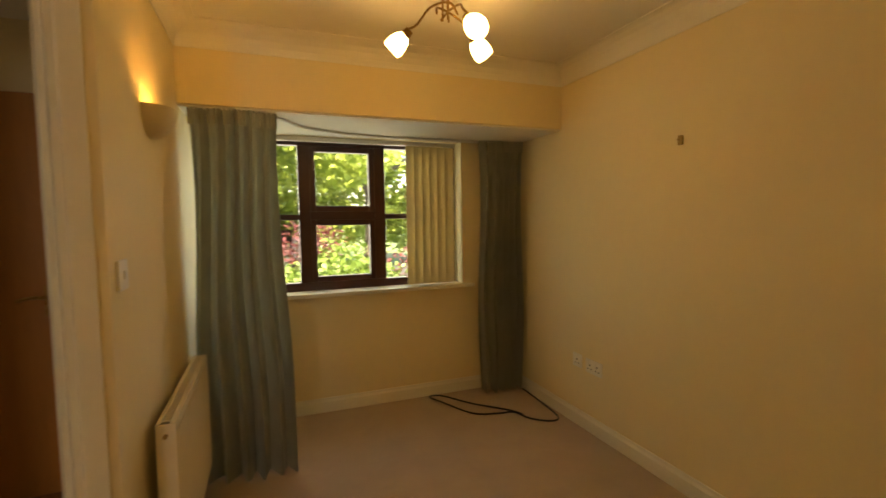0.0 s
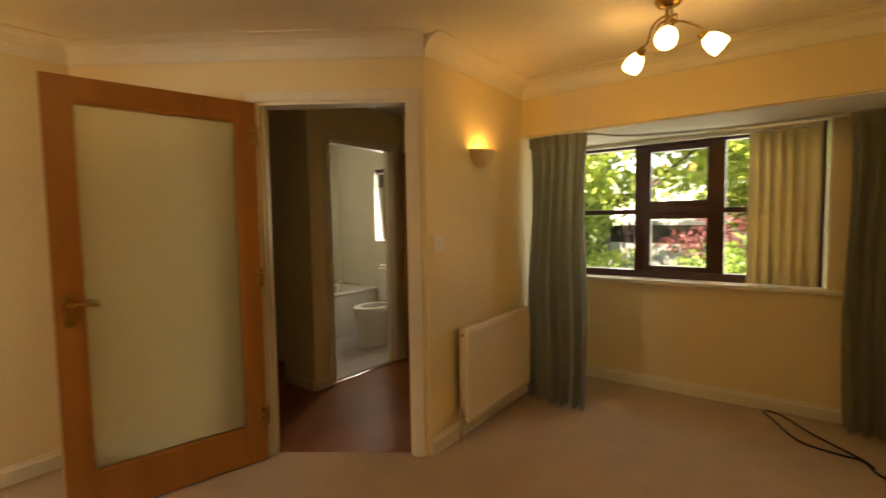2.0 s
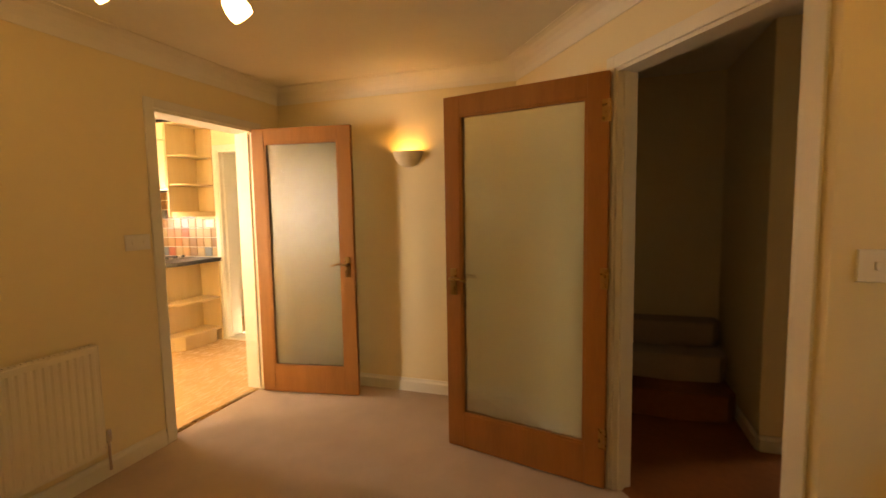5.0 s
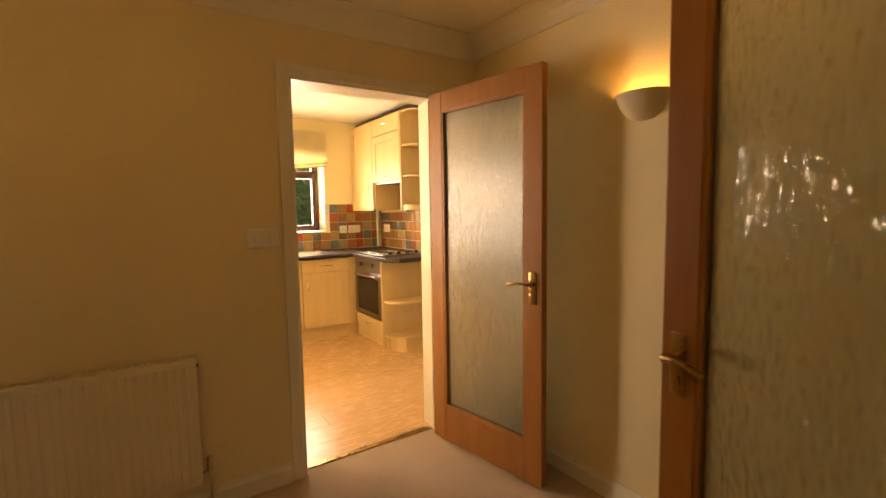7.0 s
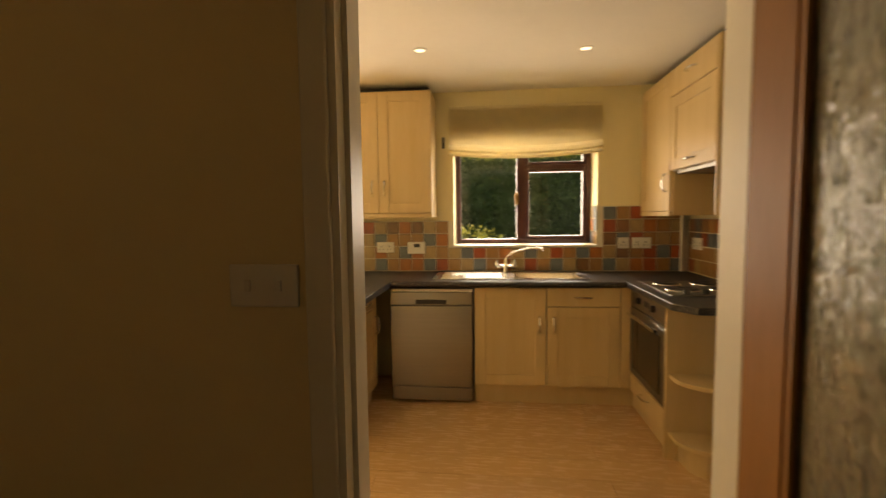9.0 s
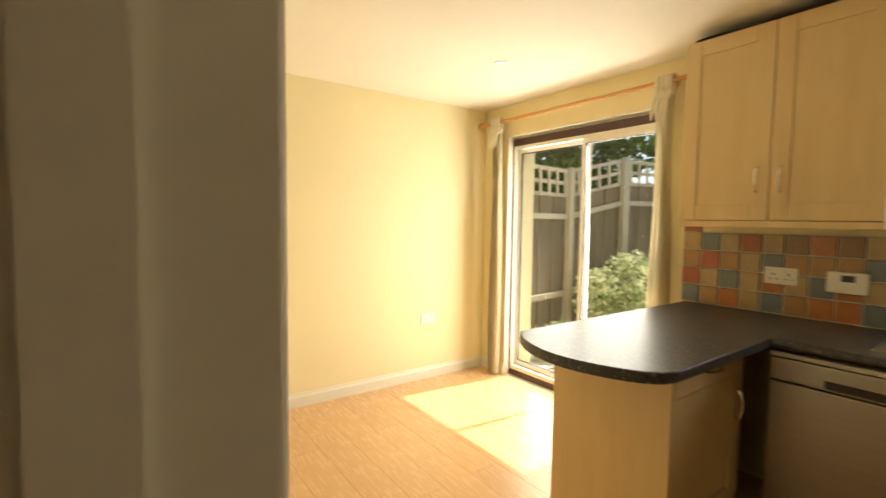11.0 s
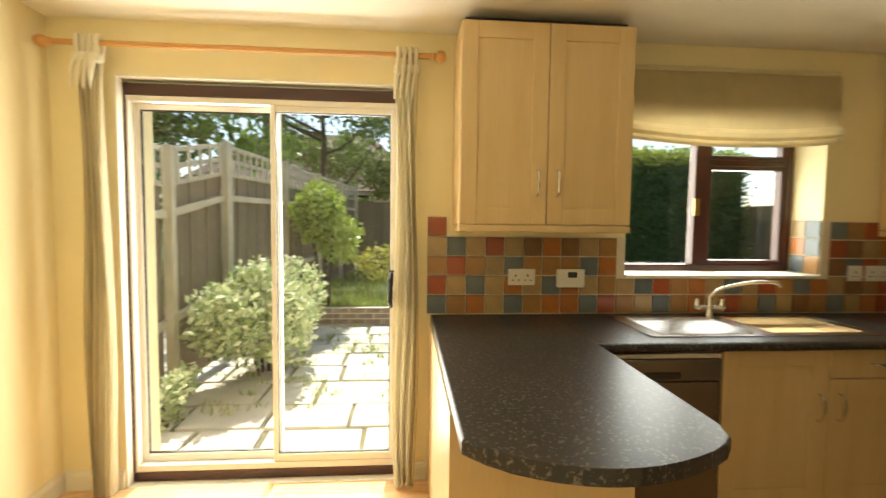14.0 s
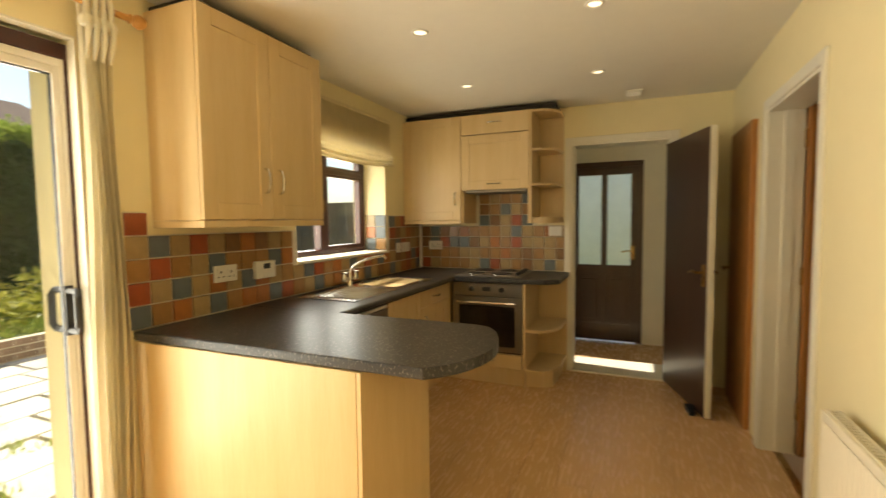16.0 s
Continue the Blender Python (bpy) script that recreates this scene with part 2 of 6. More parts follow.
M = {
    "wall": mat("cream_wall_paint", (0.82, 0.70, 0.44), 0.75, var=0.015, scale=1.5, bump=0.06, bscale=180),
    "kwall": mat("kitchen_wall_paint", (0.84, 0.74, 0.46), 0.7, var=0.015, scale=1.5, bump=0.06, bscale=180),
    "ceil": mat("ceiling_paint", (0.82, 0.78, 0.68), 0.85, var=0.015, scale=2, bump=0.08, bscale=140),
    "white": mat("white_gloss_paint", (0.8, 0.76, 0.64), 0.4, var=0.02, scale=5, bump=0.03, bscale=60),
    "plastic": mat("white_plastic", (0.8, 0.77, 0.7), 0.35, var=0.01),
    "carpet": mat("beige_carpet", (0.52, 0.38, 0.26), 0.95, var=0.06, scale=5, bump=0.5, bscale=420, sheen=0.3),
    "hallfloor": mat("reddish_brown_floor", (0.36, 0.12, 0.04), 0.38, var=0.12, scale=3, bump=0.05),
    "bathfloor": mat("grey_vinyl", (0.42, 0.38, 0.34), 0.5, var=0.05, scale=8),
    "lam": mat("pale_wood_laminate", (0.70, 0.45, 0.23), 0.27, var=0.06, scale=3, second=(0.64, 0.395, 0.19), stretch=(0.3, 2.2, 1), rand=0.035, bump=0.015, bscale=60),
    "oak": mat("oak_door_wood", (0.40, 0.165, 0.042), 0.42, var=0.1, scale=3, second=(0.31, 0.125, 0.03), stretch=(5, 5, 0.5), bump=0.05, bscale=60),
    "maple": mat("pale_maple_front", (0.68, 0.51, 0.28), 0.38, var=0.04, scale=3, second=(0.62, 0.445, 0.22), stretch=(4, 4, 0.4), bump=0.02, bscale=60),
    "mahog": mat("mahogany_stained_frame", (0.06, 0.016, 0.01), 0.35, var=0.1, scale=5, stretch=(2, 2, 2), coat=0.2),
    "black": mat("black_plastic", (0.02, 0.02, 0.02), 0.35),
    "dark": mat("dark_interior", (0.03, 0.025, 0.02), 0.7),
    "steel": mat("brushed_steel", (0.30, 0.275, 0.235), 0.34, metal=1.0, var=0.03, scale=5, stretch=(0.3, 0.3, 12)),
    "sinksteel": mat("polished_sink_steel", (0.7, 0.69, 0.66), 0.22, metal=1.0, var=0.02, scale=8),
    "chrome": mat("chrome", (0.75, 0.74, 0.72), 0.12, metal=1.0, var=0.01),
    "brass": mat("antique_brass", (0.42, 0.27, 0.1), 0.28, metal=1.0, var=0.05),
    "worktop": speckled("speckled_dark_worktop"),
    "grout": mat("pale_grout", (0.72, 0.66, 0.52), 0.85, var=0.04, scale=20, bump=0.1),
    "glass": clear_glass("clear_glass"),
    "obscure": obscure_glass("rippled_glass"),
    "ovenglass": mat("oven_glass", (0.012, 0.01, 0.009), 0.08, var=0.02),
    "curtain": mat("grey_green_curtain", (0.45, 0.44, 0.34), 0.9, var=0.05, scale=8, bump=0.15, bscale=400, sheen=0.4),
    "cream": mat("cream_curtain_cloth", (0.86, 0.79, 0.60), 0.9, var=0.03, scale=8, bump=0.1, bscale=400, sheen=0.2),
    "blind": mat("cream_blind_fabric", (0.78, 0.68, 0.44), 0.85, var=0.03, scale=10, bump=0.08, bscale=300),
    "pole": mat("pine_curtain_pole", (0.58, 0.29, 0.08), 0.35, var=0.08, scale=6, stretch=(0.4, 5, 5)),
    "rad": mat("cream_radiator_enamel", (0.8, 0.73, 0.57), 0.4, var=0.015),
    "shade": mat("lit_glass_shade", (0.9, 0.85, 0.7), 0.3, emit=((1.0, 0.63, 0.23), 2.5)),
    "bulb": mat("lit_bulb", (0.9, 0.8, 0.6), 0.3, emit=((1.0, 0.62, 0.2), 6.0)),
    "spot": mat("lit_downlight", (0.9, 0.85, 0.7), 0.3, emit=((1.0, 0.85, 0.6), 1.2)),
    "plaster": mat("painted_plaster_uplighter", (0.76, 0.64, 0.42), 0.7, var=0.02),
    "porcelain": mat("white_porcelain", (0.82, 0.8, 0.74), 0.12, var=0.01, coat=0.3),
    "darkdoor": mat("dark_brown_door", (0.055, 0.024, 0.016), 0.32, var=0.1, scale=3, stretch=(4, 4, 0.5), coat=0.2),
    "frost": mat("frosted_pane", (0.8, 0.8, 0.72), 0.5, trans=0.8),
    "stone": mat("patio_slab", (0.70, 0.66, 0.58), 0.85, var=0.07, scale=4, bump=0.4, bscale=40, rand=0.12),
    "soil": mat("earth_and_moss", (0.30, 0.28, 0.17), 0.95, var=0.2, scale=4, bump=0.5, bscale=30),
    "grassground": mat("grass_ground", (0.12, 0.17, 0.05), 0.95, var=0.2, scale=3, bump=0.4, bscale=40),
    "fence": mat("weathered_fence_board", (0.24, 0.19, 0.13), 0.85, var=0.15, scale=3, stretch=(4, 4, 0.6), bump=0.3, bscale=50, rand=0.15),
    "trellis": mat("grey_trellis_wood", (0.56, 0.5, 0.38), 0.8, var=0.1, scale=4),
    "brick": mat("garden_brick", (0.36, 0.24, 0.17), 0.85, var=0.15, scale=8, bump=0.3, rand=0.15),
    "roof": mat("roof_tiles", (0.2, 0.13, 0.1), 0.85, var=0.15, scale=6, bump=0.3, bscale=30),
    "render": mat("pale_render", (0.6, 0.55, 0.46), 0.85, var=0.05),
    "bark": mat("bark", (0.11, 0.085, 0.06), 0.9, var=0.2, scale=6, bump=0.5, bscale=30, stretch=(3, 3, 0.6)),
    "leaf": leaf_mat("tree_leaves", (0.09, 0.16, 0.03), (0.2, 0.3, 0.06)),
    "varieg": leaf_mat("variegated_leaves", (0.28, 0.38, 0.13), (0.8, 0.8, 0.55)),
    "yellowleaf": leaf_mat("golden_leaves", (0.34, 0.36, 0.05), (0.6, 0.55, 0.12)),
    "hedge": leaf_mat("dark_hedge_leaves", (0.045, 0.09, 0.03), (0.09, 0.16, 0.045)),
    "redleaf": leaf_mat("purple_red_leaves", (0.09, 0.03, 0.035), (0.2, 0.05, 0.05)),
    "grass": leaf_mat("bright_green_leaves", (0.2, 0.28, 0.05), (0.4, 0.48, 0.1)),
    "carpaint": mat("silver_car_paint", (0.5, 0.5, 0.52), 0.25, metal=0.6, var=0.01, coat=0.6),
    "tyre": mat("tyre_rubber", (0.02, 0.02, 0.02), 0.8),
}
thin_cloth(M["cream"], 0.25)
thin_cloth(M["blind"], 0.3)
TILE = [mat("tile_" + k, c, 0.3, var=0.08, scale=25, bump=0.08, bscale=30, rand=0.08, coat=0.2) for k, c in (
    ("terracotta", (0.34, 0.075, 0.025)), ("blue_grey", (0.13, 0.155, 0.17)), ("ochre", (0.36, 0.19, 0.065)), ("sand", (0.40, 0.28, 0.13)), ("brown", (0.23, 0.115, 0.045)), ("orange", (0.42, 0.15, 0.04)))]


# ---- mesh helpers ----
def box(bm, x0, x1, y0, y1, z0, z1, bev=0.0):
    before = set(bm.edges)
    vs = [bm.verts.new((x, y, z)) for x in (x0, x1) for y in (y0, y1) for z in (z0, z1)]
    for a in ((0, 1, 3, 2), (4, 6, 7, 5), (0, 4, 5, 1), (2, 3, 7, 6), (0, 2, 6, 4), (1, 5, 7, 3)):
        bm.faces.new([vs[i] for i in a])
    if bev:
        bmesh.ops.bevel(bm, geom=[e for e in bm.edges if e not in before], offset=bev, segments=2, affect="EDGES", profile=0.5)
    return bm


def B(*boxes, bev=0.0):
    bm = bmesh.new()
    for b in boxes:
        box(bm, *b, bev=bev)
    return bm


def lathe(bm, profile, segs=24, m=None, a0=0.0, a1=360.0):
    """Turns (radius, height) pairs about z."""
    m = m or Matrix()
    full = abs(a1 - a0 - 360) < 1e-6
    rings = []
    for r, z in profile:
        rings.append([bm.verts.new(m @ Vector((r * math.cos(radians(a0 + (a1 - a0) * i / segs)), r * math.sin(radians(a0 + (a1 - a0) * i / segs)), z)))
                      for i in range(segs if full else segs + 1)])
    for p, q in zip(rings, rings[1:]):
        k = len(p)
        for i in range(k if full else k - 1):
            j = (i + 1) % k
            bm.faces.new((p[i], p[j], q[j], q[i]))
    return bm


def tube(bm, pts, r, segs=8):
    """A round bar along a line of points."""
    pts = [Vector(p) for p in pts]
    rings = []
    for i, p in enumerate(pts):
        d = (pts[min(i + 1, len(pts) - 1)] - pts[max(i - 1, 0)]).normalized()
        a = d.orthogonal().normalized() if i == 0 else (rings[-1][1] - d * rings[-1][1].dot(d)).normalized()
        b = d.cross(a)
        rr = r[i] if isinstance(r, (list, tuple)) else r
        rings.append(([bm.verts.new(p + (a * math.cos(2 * math.pi * k / segs) + b * math.sin(2 * math.pi * k / segs)) * rr) for k in range(segs)], a))
    for (p, _), (q, _) in zip(rings, rings[1:]):
        for k in range(segs):
            bm.faces.new((p[k], p[(k + 1) % segs], q[(k + 1) % segs], q[k]))
    bm.faces.new(rings[0][0][::-1])
    bm.faces.new(rings[-1][0])
    return bm


def prism(bm, outline, z0, z1, bev=0.0):
    """An upright slab over a plan outline, given anticlockwise."""
    before = set(bm.edges)
    lo = [bm.verts.new((x, y, z0)) for x, y in outline]
    hi = [bm.verts.new((x, y, z1)) for x, y in outline]
    bm.faces.new(lo[::-1])
    bm.faces.new(hi)
    k = len(lo)
    for i in range(k):
        bm.faces.new((lo[i], lo[(i + 1) % k], hi[(i + 1) % k], hi[i]))
    if bev:
        bmesh.ops.bevel(bm, geom=[e for e in bm.edges if e not in before and abs(e.verts[0].co.z - e.verts[1].co.z) < 1e-6], offset=bev, segments=3, affect="EDGES", profile=0.5)
    return bm


def smooth_line(pts, steps=8):
    """Catmull-Rom through points."""
    pts = [Vector(p) for p in pts]
    out = []
    for i in range(len(pts) - 1):
        a, b, c, d = pts[max(i - 1, 0)], pts[i], pts[i + 1], pts[min(i + 2, len(pts) - 1)]
        for s in range(steps):
            u = s / steps
            out.append(0.5 * ((2 * b) + (c - a) * u + (2 * a - 5 * b + 4 * c - d) * u * u + (3 * b - a - 3 * c + d) * u ** 3))
    out.append(pts[-1])
    return out


def mesh_of(name, bm, material, smooth=False):
    bmesh.ops.recalc_face_normals(bm, faces=bm.faces)
    me = bpy.data.meshes.new(name)
    bm.to_mesh(me)
    bm.free()
    me.materials.append(M[material] if isinstance(material, str) else material)
    if smooth:
        me.shade_smooth()
        me.set_sharp_from_angle(angle=radians(40))
    return me


def part(name, bm, material, parent, label="", smooth=False, at=None):
    ob = new(name, mesh_of(name, bm, material, smooth))
    ob.parent = parent
    if at is not None:
        ob.matrix_basis = at
    if label:
        tagged(ob, label)
    return ob


def thing(name, at, label, category, group="", kind=""):
    ob = new(name)
    ob.empty_display_size = 0.1
    ob.matrix_basis = at if isinstance(at, Matrix) else pose(*at)
    return tagged(ob, label, category, group, kind)


def solid(name, bm, material, label, category, kind="", smooth=False, group=""):
    return tagged(new(name, mesh_of(name, bm, material, smooth)), label, category, group, kind)


# ---- structure ----
def seg_matrix(p0, p1):
    d = Vector((p1[0] - p0[0], p1[1] - p0[1]))
    a = math.atan2(d.y, d.x)
    return pose(p0[0], p0[1], 0, 0, 0, math.degrees(a)), d.length


def wall(name, p0, p1, height, thick, material, openings=(), label="cream painted plaster wall"):
    """A wall whose room lies to the left of p0 to p1; openings are (start, end, bottom, top) along it."""
    m, length = seg_matrix(p0, p1)
    bm = bmesh.new()
    s = 0.0
    for a, b, z0, z1 in sorted(openings):
        if a > s:
            box(bm, s, a, -thick, 0, -0.05, height)
        if z0 > 0:
            box(bm, a, b, -thick, 0, -0.05, z0)
        if z1 < height:
            box(bm, a, b, -thick, 0, z1, height)
        s = b
    if s < length:
        box(bm, s, length, -thick, 0, -0.05, height)
    ob = solid(name, bm, material, label, "wall", "structure")
    ob.matrix_basis = m
    return ob


def skirting(name, runs, h=0.1, d=0.016):
    bm = bmesh.new()
    for p0, p1 in runs:
        m, length = seg_matrix(p0, p1)
        k = len(bm.verts)
        prof = [(0.001, 0), (d, 0), (d, h * 0.72), (d * 0.55, h * 0.86), (d * 0.4, h), (0.001, h)]
        a = [bm.verts.new(m @ Vector((0, y, z))) for y, z in prof]
        b = [bm.verts.new(m @ Vector((length, y, z))) for y, z in prof]
        for i in range(len(prof)):
            j = (i + 1) % len(prof)
            bm.faces.new((a[i], a[j], b[j], b[i]))
        bm.faces.new(a[::-1])
        bm.faces.new(b)
    return solid(name, bm, "white", "white gloss painted skirting board along the walls", "skirting", "structure")


def coving(name, runs, top, r=0.10):
    bm = bmesh.new()
    for p0, p1 in runs:
        m, length = seg_matrix(p0, p1)
        prof = [(-0.002, -r - 0.012), (0.006, -r - 0.012), (0.006, -r)]
        prof += [(r - (r - 0.006) * math.cos(radians(a)), -r + (r - 0.006) * math.sin(radians(a))) for a in (15, 35, 55, 75)]
        prof += [(r, -0.006), (r + 0.012, -0.006), (r + 0.012, 0.002), (-0.002, 0.002)]
        a = [bm.verts.new(m @ Vector((-0.0, y, top + z))) for y, z in prof]
        b = [bm.verts.new(m @ Vector((length, y, top + z))) for y, z in prof]
        for i in range(len(prof)):
            j = (i + 1) % len(prof)
            bm.faces.new((a[i], a[j], b[j], b[i]))
        bm.faces.new(a[::-1])
        bm.faces.new(b)
    return solid(name, bm, "ceil", "painted plaster coving between wall and ceiling", "coving", "structure")


CL, CK = 2.33, 2.36
DIAG0, DIAG1 = (1.47, 2.69), (-0.15, 1.57)
wall("wall_living_east", (3.73, -0.42), (3.73, 4.5), CL + 0.03, 0.25, "wall")
wall("wall_living_north", (3.98, 4.5), (1.37, 4.5), CL + 0.03, 0.28, "wall", [(0.70, 2.45, 0.83, 1.945)])
wall("wall_living_radiator", (1.47, 4.5), (1.47, 2.69), CL + 0.03, 0.1, "wall")
wall("wall_hall_diagonal", DIAG0, DIAG1, CL + 0.03, 0.1, "wall", [(0.08, 0.93, 0, 2.0)])
wall("wall_living_west", DIAG1, (-0.15, -0.34), CL + 0.03, 0.1, "wall")
wall("wall_living_south", (-1.12, -0.345), (3.98, -0.345), CK + 0.03, 0.155, "wall", [(1.24, 2.085, 0, 1.99)])
solid("wall_kitchen_lining", B((-0.92, 0.119, -0.512, -0.5, 0, CK + 0.02), (0.966, 3.87, -0.512, -0.5, 0, CK + 0.02), (0.119, 0.966, -0.512, -0.5, 1.99, CK + 0.02)), "kwall", "cream painted kitchen wall plaster", "wall", "structure")
solid("bay_beam", B((1.47, 3.73, 3.85, 4.5, 1.945, CL + 0.02)), "wall", "lowered painted beam and soffit over the front window", "beam", "structure")
solid("bay_soffit", B((1.472, 3.728, 3.866, 4.498, 1.935, 1.944)), "ceil", "white painted soffit over the front window", "soffit", "structure")
# hall and bathroom
wall("wall_hall_west", (-0.85, 2.96), (-0.85, 1.2), CL + 0.03, 0.1, "wall")
wall("wall_hall_south", (-0.85, 1.2), (-0.25, 1.2), CL + 0.03, 0.1, "wall")
wall("wall_hall_bathroom", (0.1, 2.96), (-0.95, 2.96), CL + 0.03, 0.1, "wall")
wall("wall_bathroom_door", (0.1, 4.05), (0.1, 3.06), CL + 0.03, 0.1, "wall", [(0.13, 0.90, 0, 2.0)])
wall("wall_hall_north", (1.37, 4.05), (0.0, 4.05), CL + 0.03, 0.1, "wall")
wall("wall_bathroom_north", (0.0, 4.75), (-1.65, 4.75), CL + 0.03, 0.25, "white", [(0.38, 0.98, 1.1, 1.98)], "white painted bathroom wall")
wall("wall_bathroom_west", (-1.65, 5.0), (-1.65, 3.06), CL + 0.03, 0.1, "white", (), "white painted bathroom wall")
wall("wall_bathroom_south", (-1.75, 3.064), (0.0, 3.064), CL + 0.03, 0.1, "white", (), "white painted bathroom wall")
wall("wall_bathroom_east", (-0.002, 4.05), (-0.002, 4.85), CL + 0.03, 0.1, "white", (), "white painted bathroom wall")
# kitchen and porch
wall("wall_kitchen_south", (-1.12, -3.22), (4.12, -3.22), CK + 0.03, 0.33, "kwall", [(0.91, 2.06, 1.10, 1.945), (3.282, 4.685, 0, 2.10)])
wall("wall_kitchen_east", (3.87, -3.22), (3.87, -0.5), CK + 0.03, 0.25, "kwall")
wall("wall_kitchen_west", (-0.92, -0.5), (-0.92, -3.22), CK + 0.03, 0.2, "kwall", [(0.43, 1.24, 0, 2.04)])
wall("wall_porch_west", (-2.1, -0.2), (-2.1, -2.9), CK + 0.03, 0.12, "white", [(0.93, 1.72, 0, 2.0)], "pale painted porch wall")
wall("wall_porch_north", (-1.12, -0.2), (-2.22, -0.2), CK + 0.03, 0.12, "white", (), "pale painted porch wall")
# unseen wall, added with a slot that lets sun onto the porch doorway floor
wall("wall_porch_sun_slot", (-2.22, -2.42), (-1.12, -2.42), CK + 0.03, 0.12, "white", [(0.70, 1.06, 1.0, 2.34)], "pale painted porch wall")
solid("ceiling_living", B((-1.8, 4.0, -0.43, 5.05, CL, CL + 0.14)), "ceil", "off-white painted ceiling with fine texture", "ceiling", "structure")
# the porch part stops short in the south to keep that sunbeam clear
solid("ceiling_kitchen", B((-1.12, 4.15, -3.56, -0.432, CK, CK + 0.12), (-2.3, -1.12, -2.55, -0.08, CK, CK + 0.12)), "ceil", "off-white painted kitchen ceiling", "ceiling", "structure")
solid("floor_living", prism(bmesh.new(), [(-0.15, -0.42), (3.73, -0.42), (3.73, 4.5), (1.47, 4.5), (1.44, 2.72), (-0.18, 1.6)], -0.06, 0.0), "carpet", "beige fitted carpet, slightly worn", "carpet", "structure")
solid("floor_hall", B((-0.95, 1.42, 1.1, 4.15, -0.08, -0.005)), "hallfloor", "reddish brown smooth hall floor", "floor", "structure")
solid("floor_bathroom", B((-1.75, 0.05, 3.0, 5.0, -0.07, 0.003)), "bathfloor", "grey vinyl bathroom floor", "floor", "structure")
solid("floor_porch", B((-2.22, -1.0, -2.95, -0.2, -0.06, -0.004)), "lam", "pale porch floor", "floor", "structure")
solid("threshold_strip", B((0.125, 0.96, -0.44, -0.40, -0.002, 0.006), bev=0.003), "brass", "thin brass strip between carpet and laminate", "threshold", "structure")
solid("threshold_bathroom", B((0.07, 0.11, 3.15, 3.92, -0.002, 0.008), bev=0.003), "chrome", "metal strip at the bathroom doorway", "threshold", "structure")
# white slab whose colour stands for sunlight on the porch floor
solid("porch_sun_strip", B((-1.34, -0.905, -1.735, -0.945, -0.004, 0.016), bev=0.004), "white", "white slab standing for the sunlit strip of floor at the porch doorway", "threshold", "structure")
floor_k = solid("floor_kitchen", B((-1.12, 3.87, -3.22, -0.42, -0.06, -0.004)), "lam", "pale wood-effect laminate plank floor", "floor", "structure")

skirting("baseboard_living", [((3.73, -0.345), (3.73, 4.5)), ((3.73, 4.5), (1.47, 4.5)), ((1.47, 4.5), (1.47, 2.69)), ((0.6, 2.09), DIAG1), (DIAG1, (-0.15, -0.345)), ((-0.15, -0.345), (0.065, -0.345)), ((1.02, -0.345), (3.73, -0.345))])
skirting("baseboard_kitchen", [((3.87, -3.22), (3.87, -0.512)), ((3.87, -0.512), (1.0, -0.512)), ((3.57, -3.22), (3.87, -3.22)), ((2.02, -3.22), (2.14, -3.22))])
skirting("baseboard_hall", [((0.1, 4.05), (0.1, 3.96)), ((0.1, 3.1), (0.1, 2.96)), ((0.1, 2.96), (-0.85, 2.96)), ((1.37, 4.05), (0.98, 4.05))], 0.09)
coving("coving_living", [((3.73, -0.345), (3.73, 3.85)), ((3.73, 3.85), (1.47, 3.85)), ((1.47, 3.85), (1.47, 2.69)), (DIAG0, DIAG1), (DIAG1, (-0.15, -0.345)), ((-0.15, -0.345), (3.73, -0.345))], CL)


def door_lining(name, p0, p1, a, b, h, thick, face=0.05):
    """Painted lining and architraves round a doorway in the wall p0 to p1."""
    m, _ = seg_matrix(p0, p1)
    t = 0.022
    bm = B((a, a + t, -thick - 0.003, 0.003, 0, h), (b - t, b, -thick - 0.003, 0.003, 0, h), (a + t, b - t, -thick - 0.003, 0.003, h - t, h))
    for y0, y1 in ((0.0, 0.014), (-thick - 0.014, -thick)):
        box(bm, a - face, a + 0.006, y0, y1, 0, h + face, bev=0.004)
        box(bm, b - 0.006, b + face, y0, y1, 0, h + face, bev=0.004)
        box(bm, a + 0.006, b - 0.006, y0, y1, h - 0.006, h + face, bev=0.004)
    box(bm, a + t, a + t + 0.012, -thick * 0.55, -thick * 0.25, 0, h - t)
    box(bm, b - t - 0.012, b - t, -thick * 0.55, -thick * 0.25, 0, h - t)
    ob = solid(name, bm, "white", "cream painted door lining and architrave", "door frame", "structure")
    ob.matrix_basis = m
    return ob


door_lining("trim_hall_door", DIAG0, DIAG1, 0.08, 0.93, 2.0, 0.1)
door_lining("trim_kitchen_door", (-1.12, -0.345), (3.98, -0.345), 1.24, 2.085, 1.99, 0.167)
door_lining("trim_bathroom_door", (0.1, 4.05), (0.1, 3.06), 0.13, 0.90, 2.0, 0.1)
door_lining("trim_porch_door", (-0.92, -0.5), (-0.92, -3.22), 0.43, 1.24, 2.04, 0.2)


# ---- doors ----
def lever(bm, x, z, side, way):
    """Lever handle on a long plate; side +1 or -1 in y, the grip pointing along way in x."""
    y = side * 0.02
    box(bm, x - 0.02, x + 0.02, min(y, y + side * 0.006), max(y, y + side * 0.006), z - 0.075, z + 0.075, bev=0.002)
    tube(bm, [(x, y, z + 0.02), (x, y + side * 0.05, z + 0.02)], 0.009)
    tube(bm, smooth_line([(x, y + side * 0.05, z + 0.02), (x + way * 0.05, y + side * 0.055, z + 0.026), (x + way * 0.11, y + side * 0.05, z + 0.012)], 4), 0.008)
    return bm


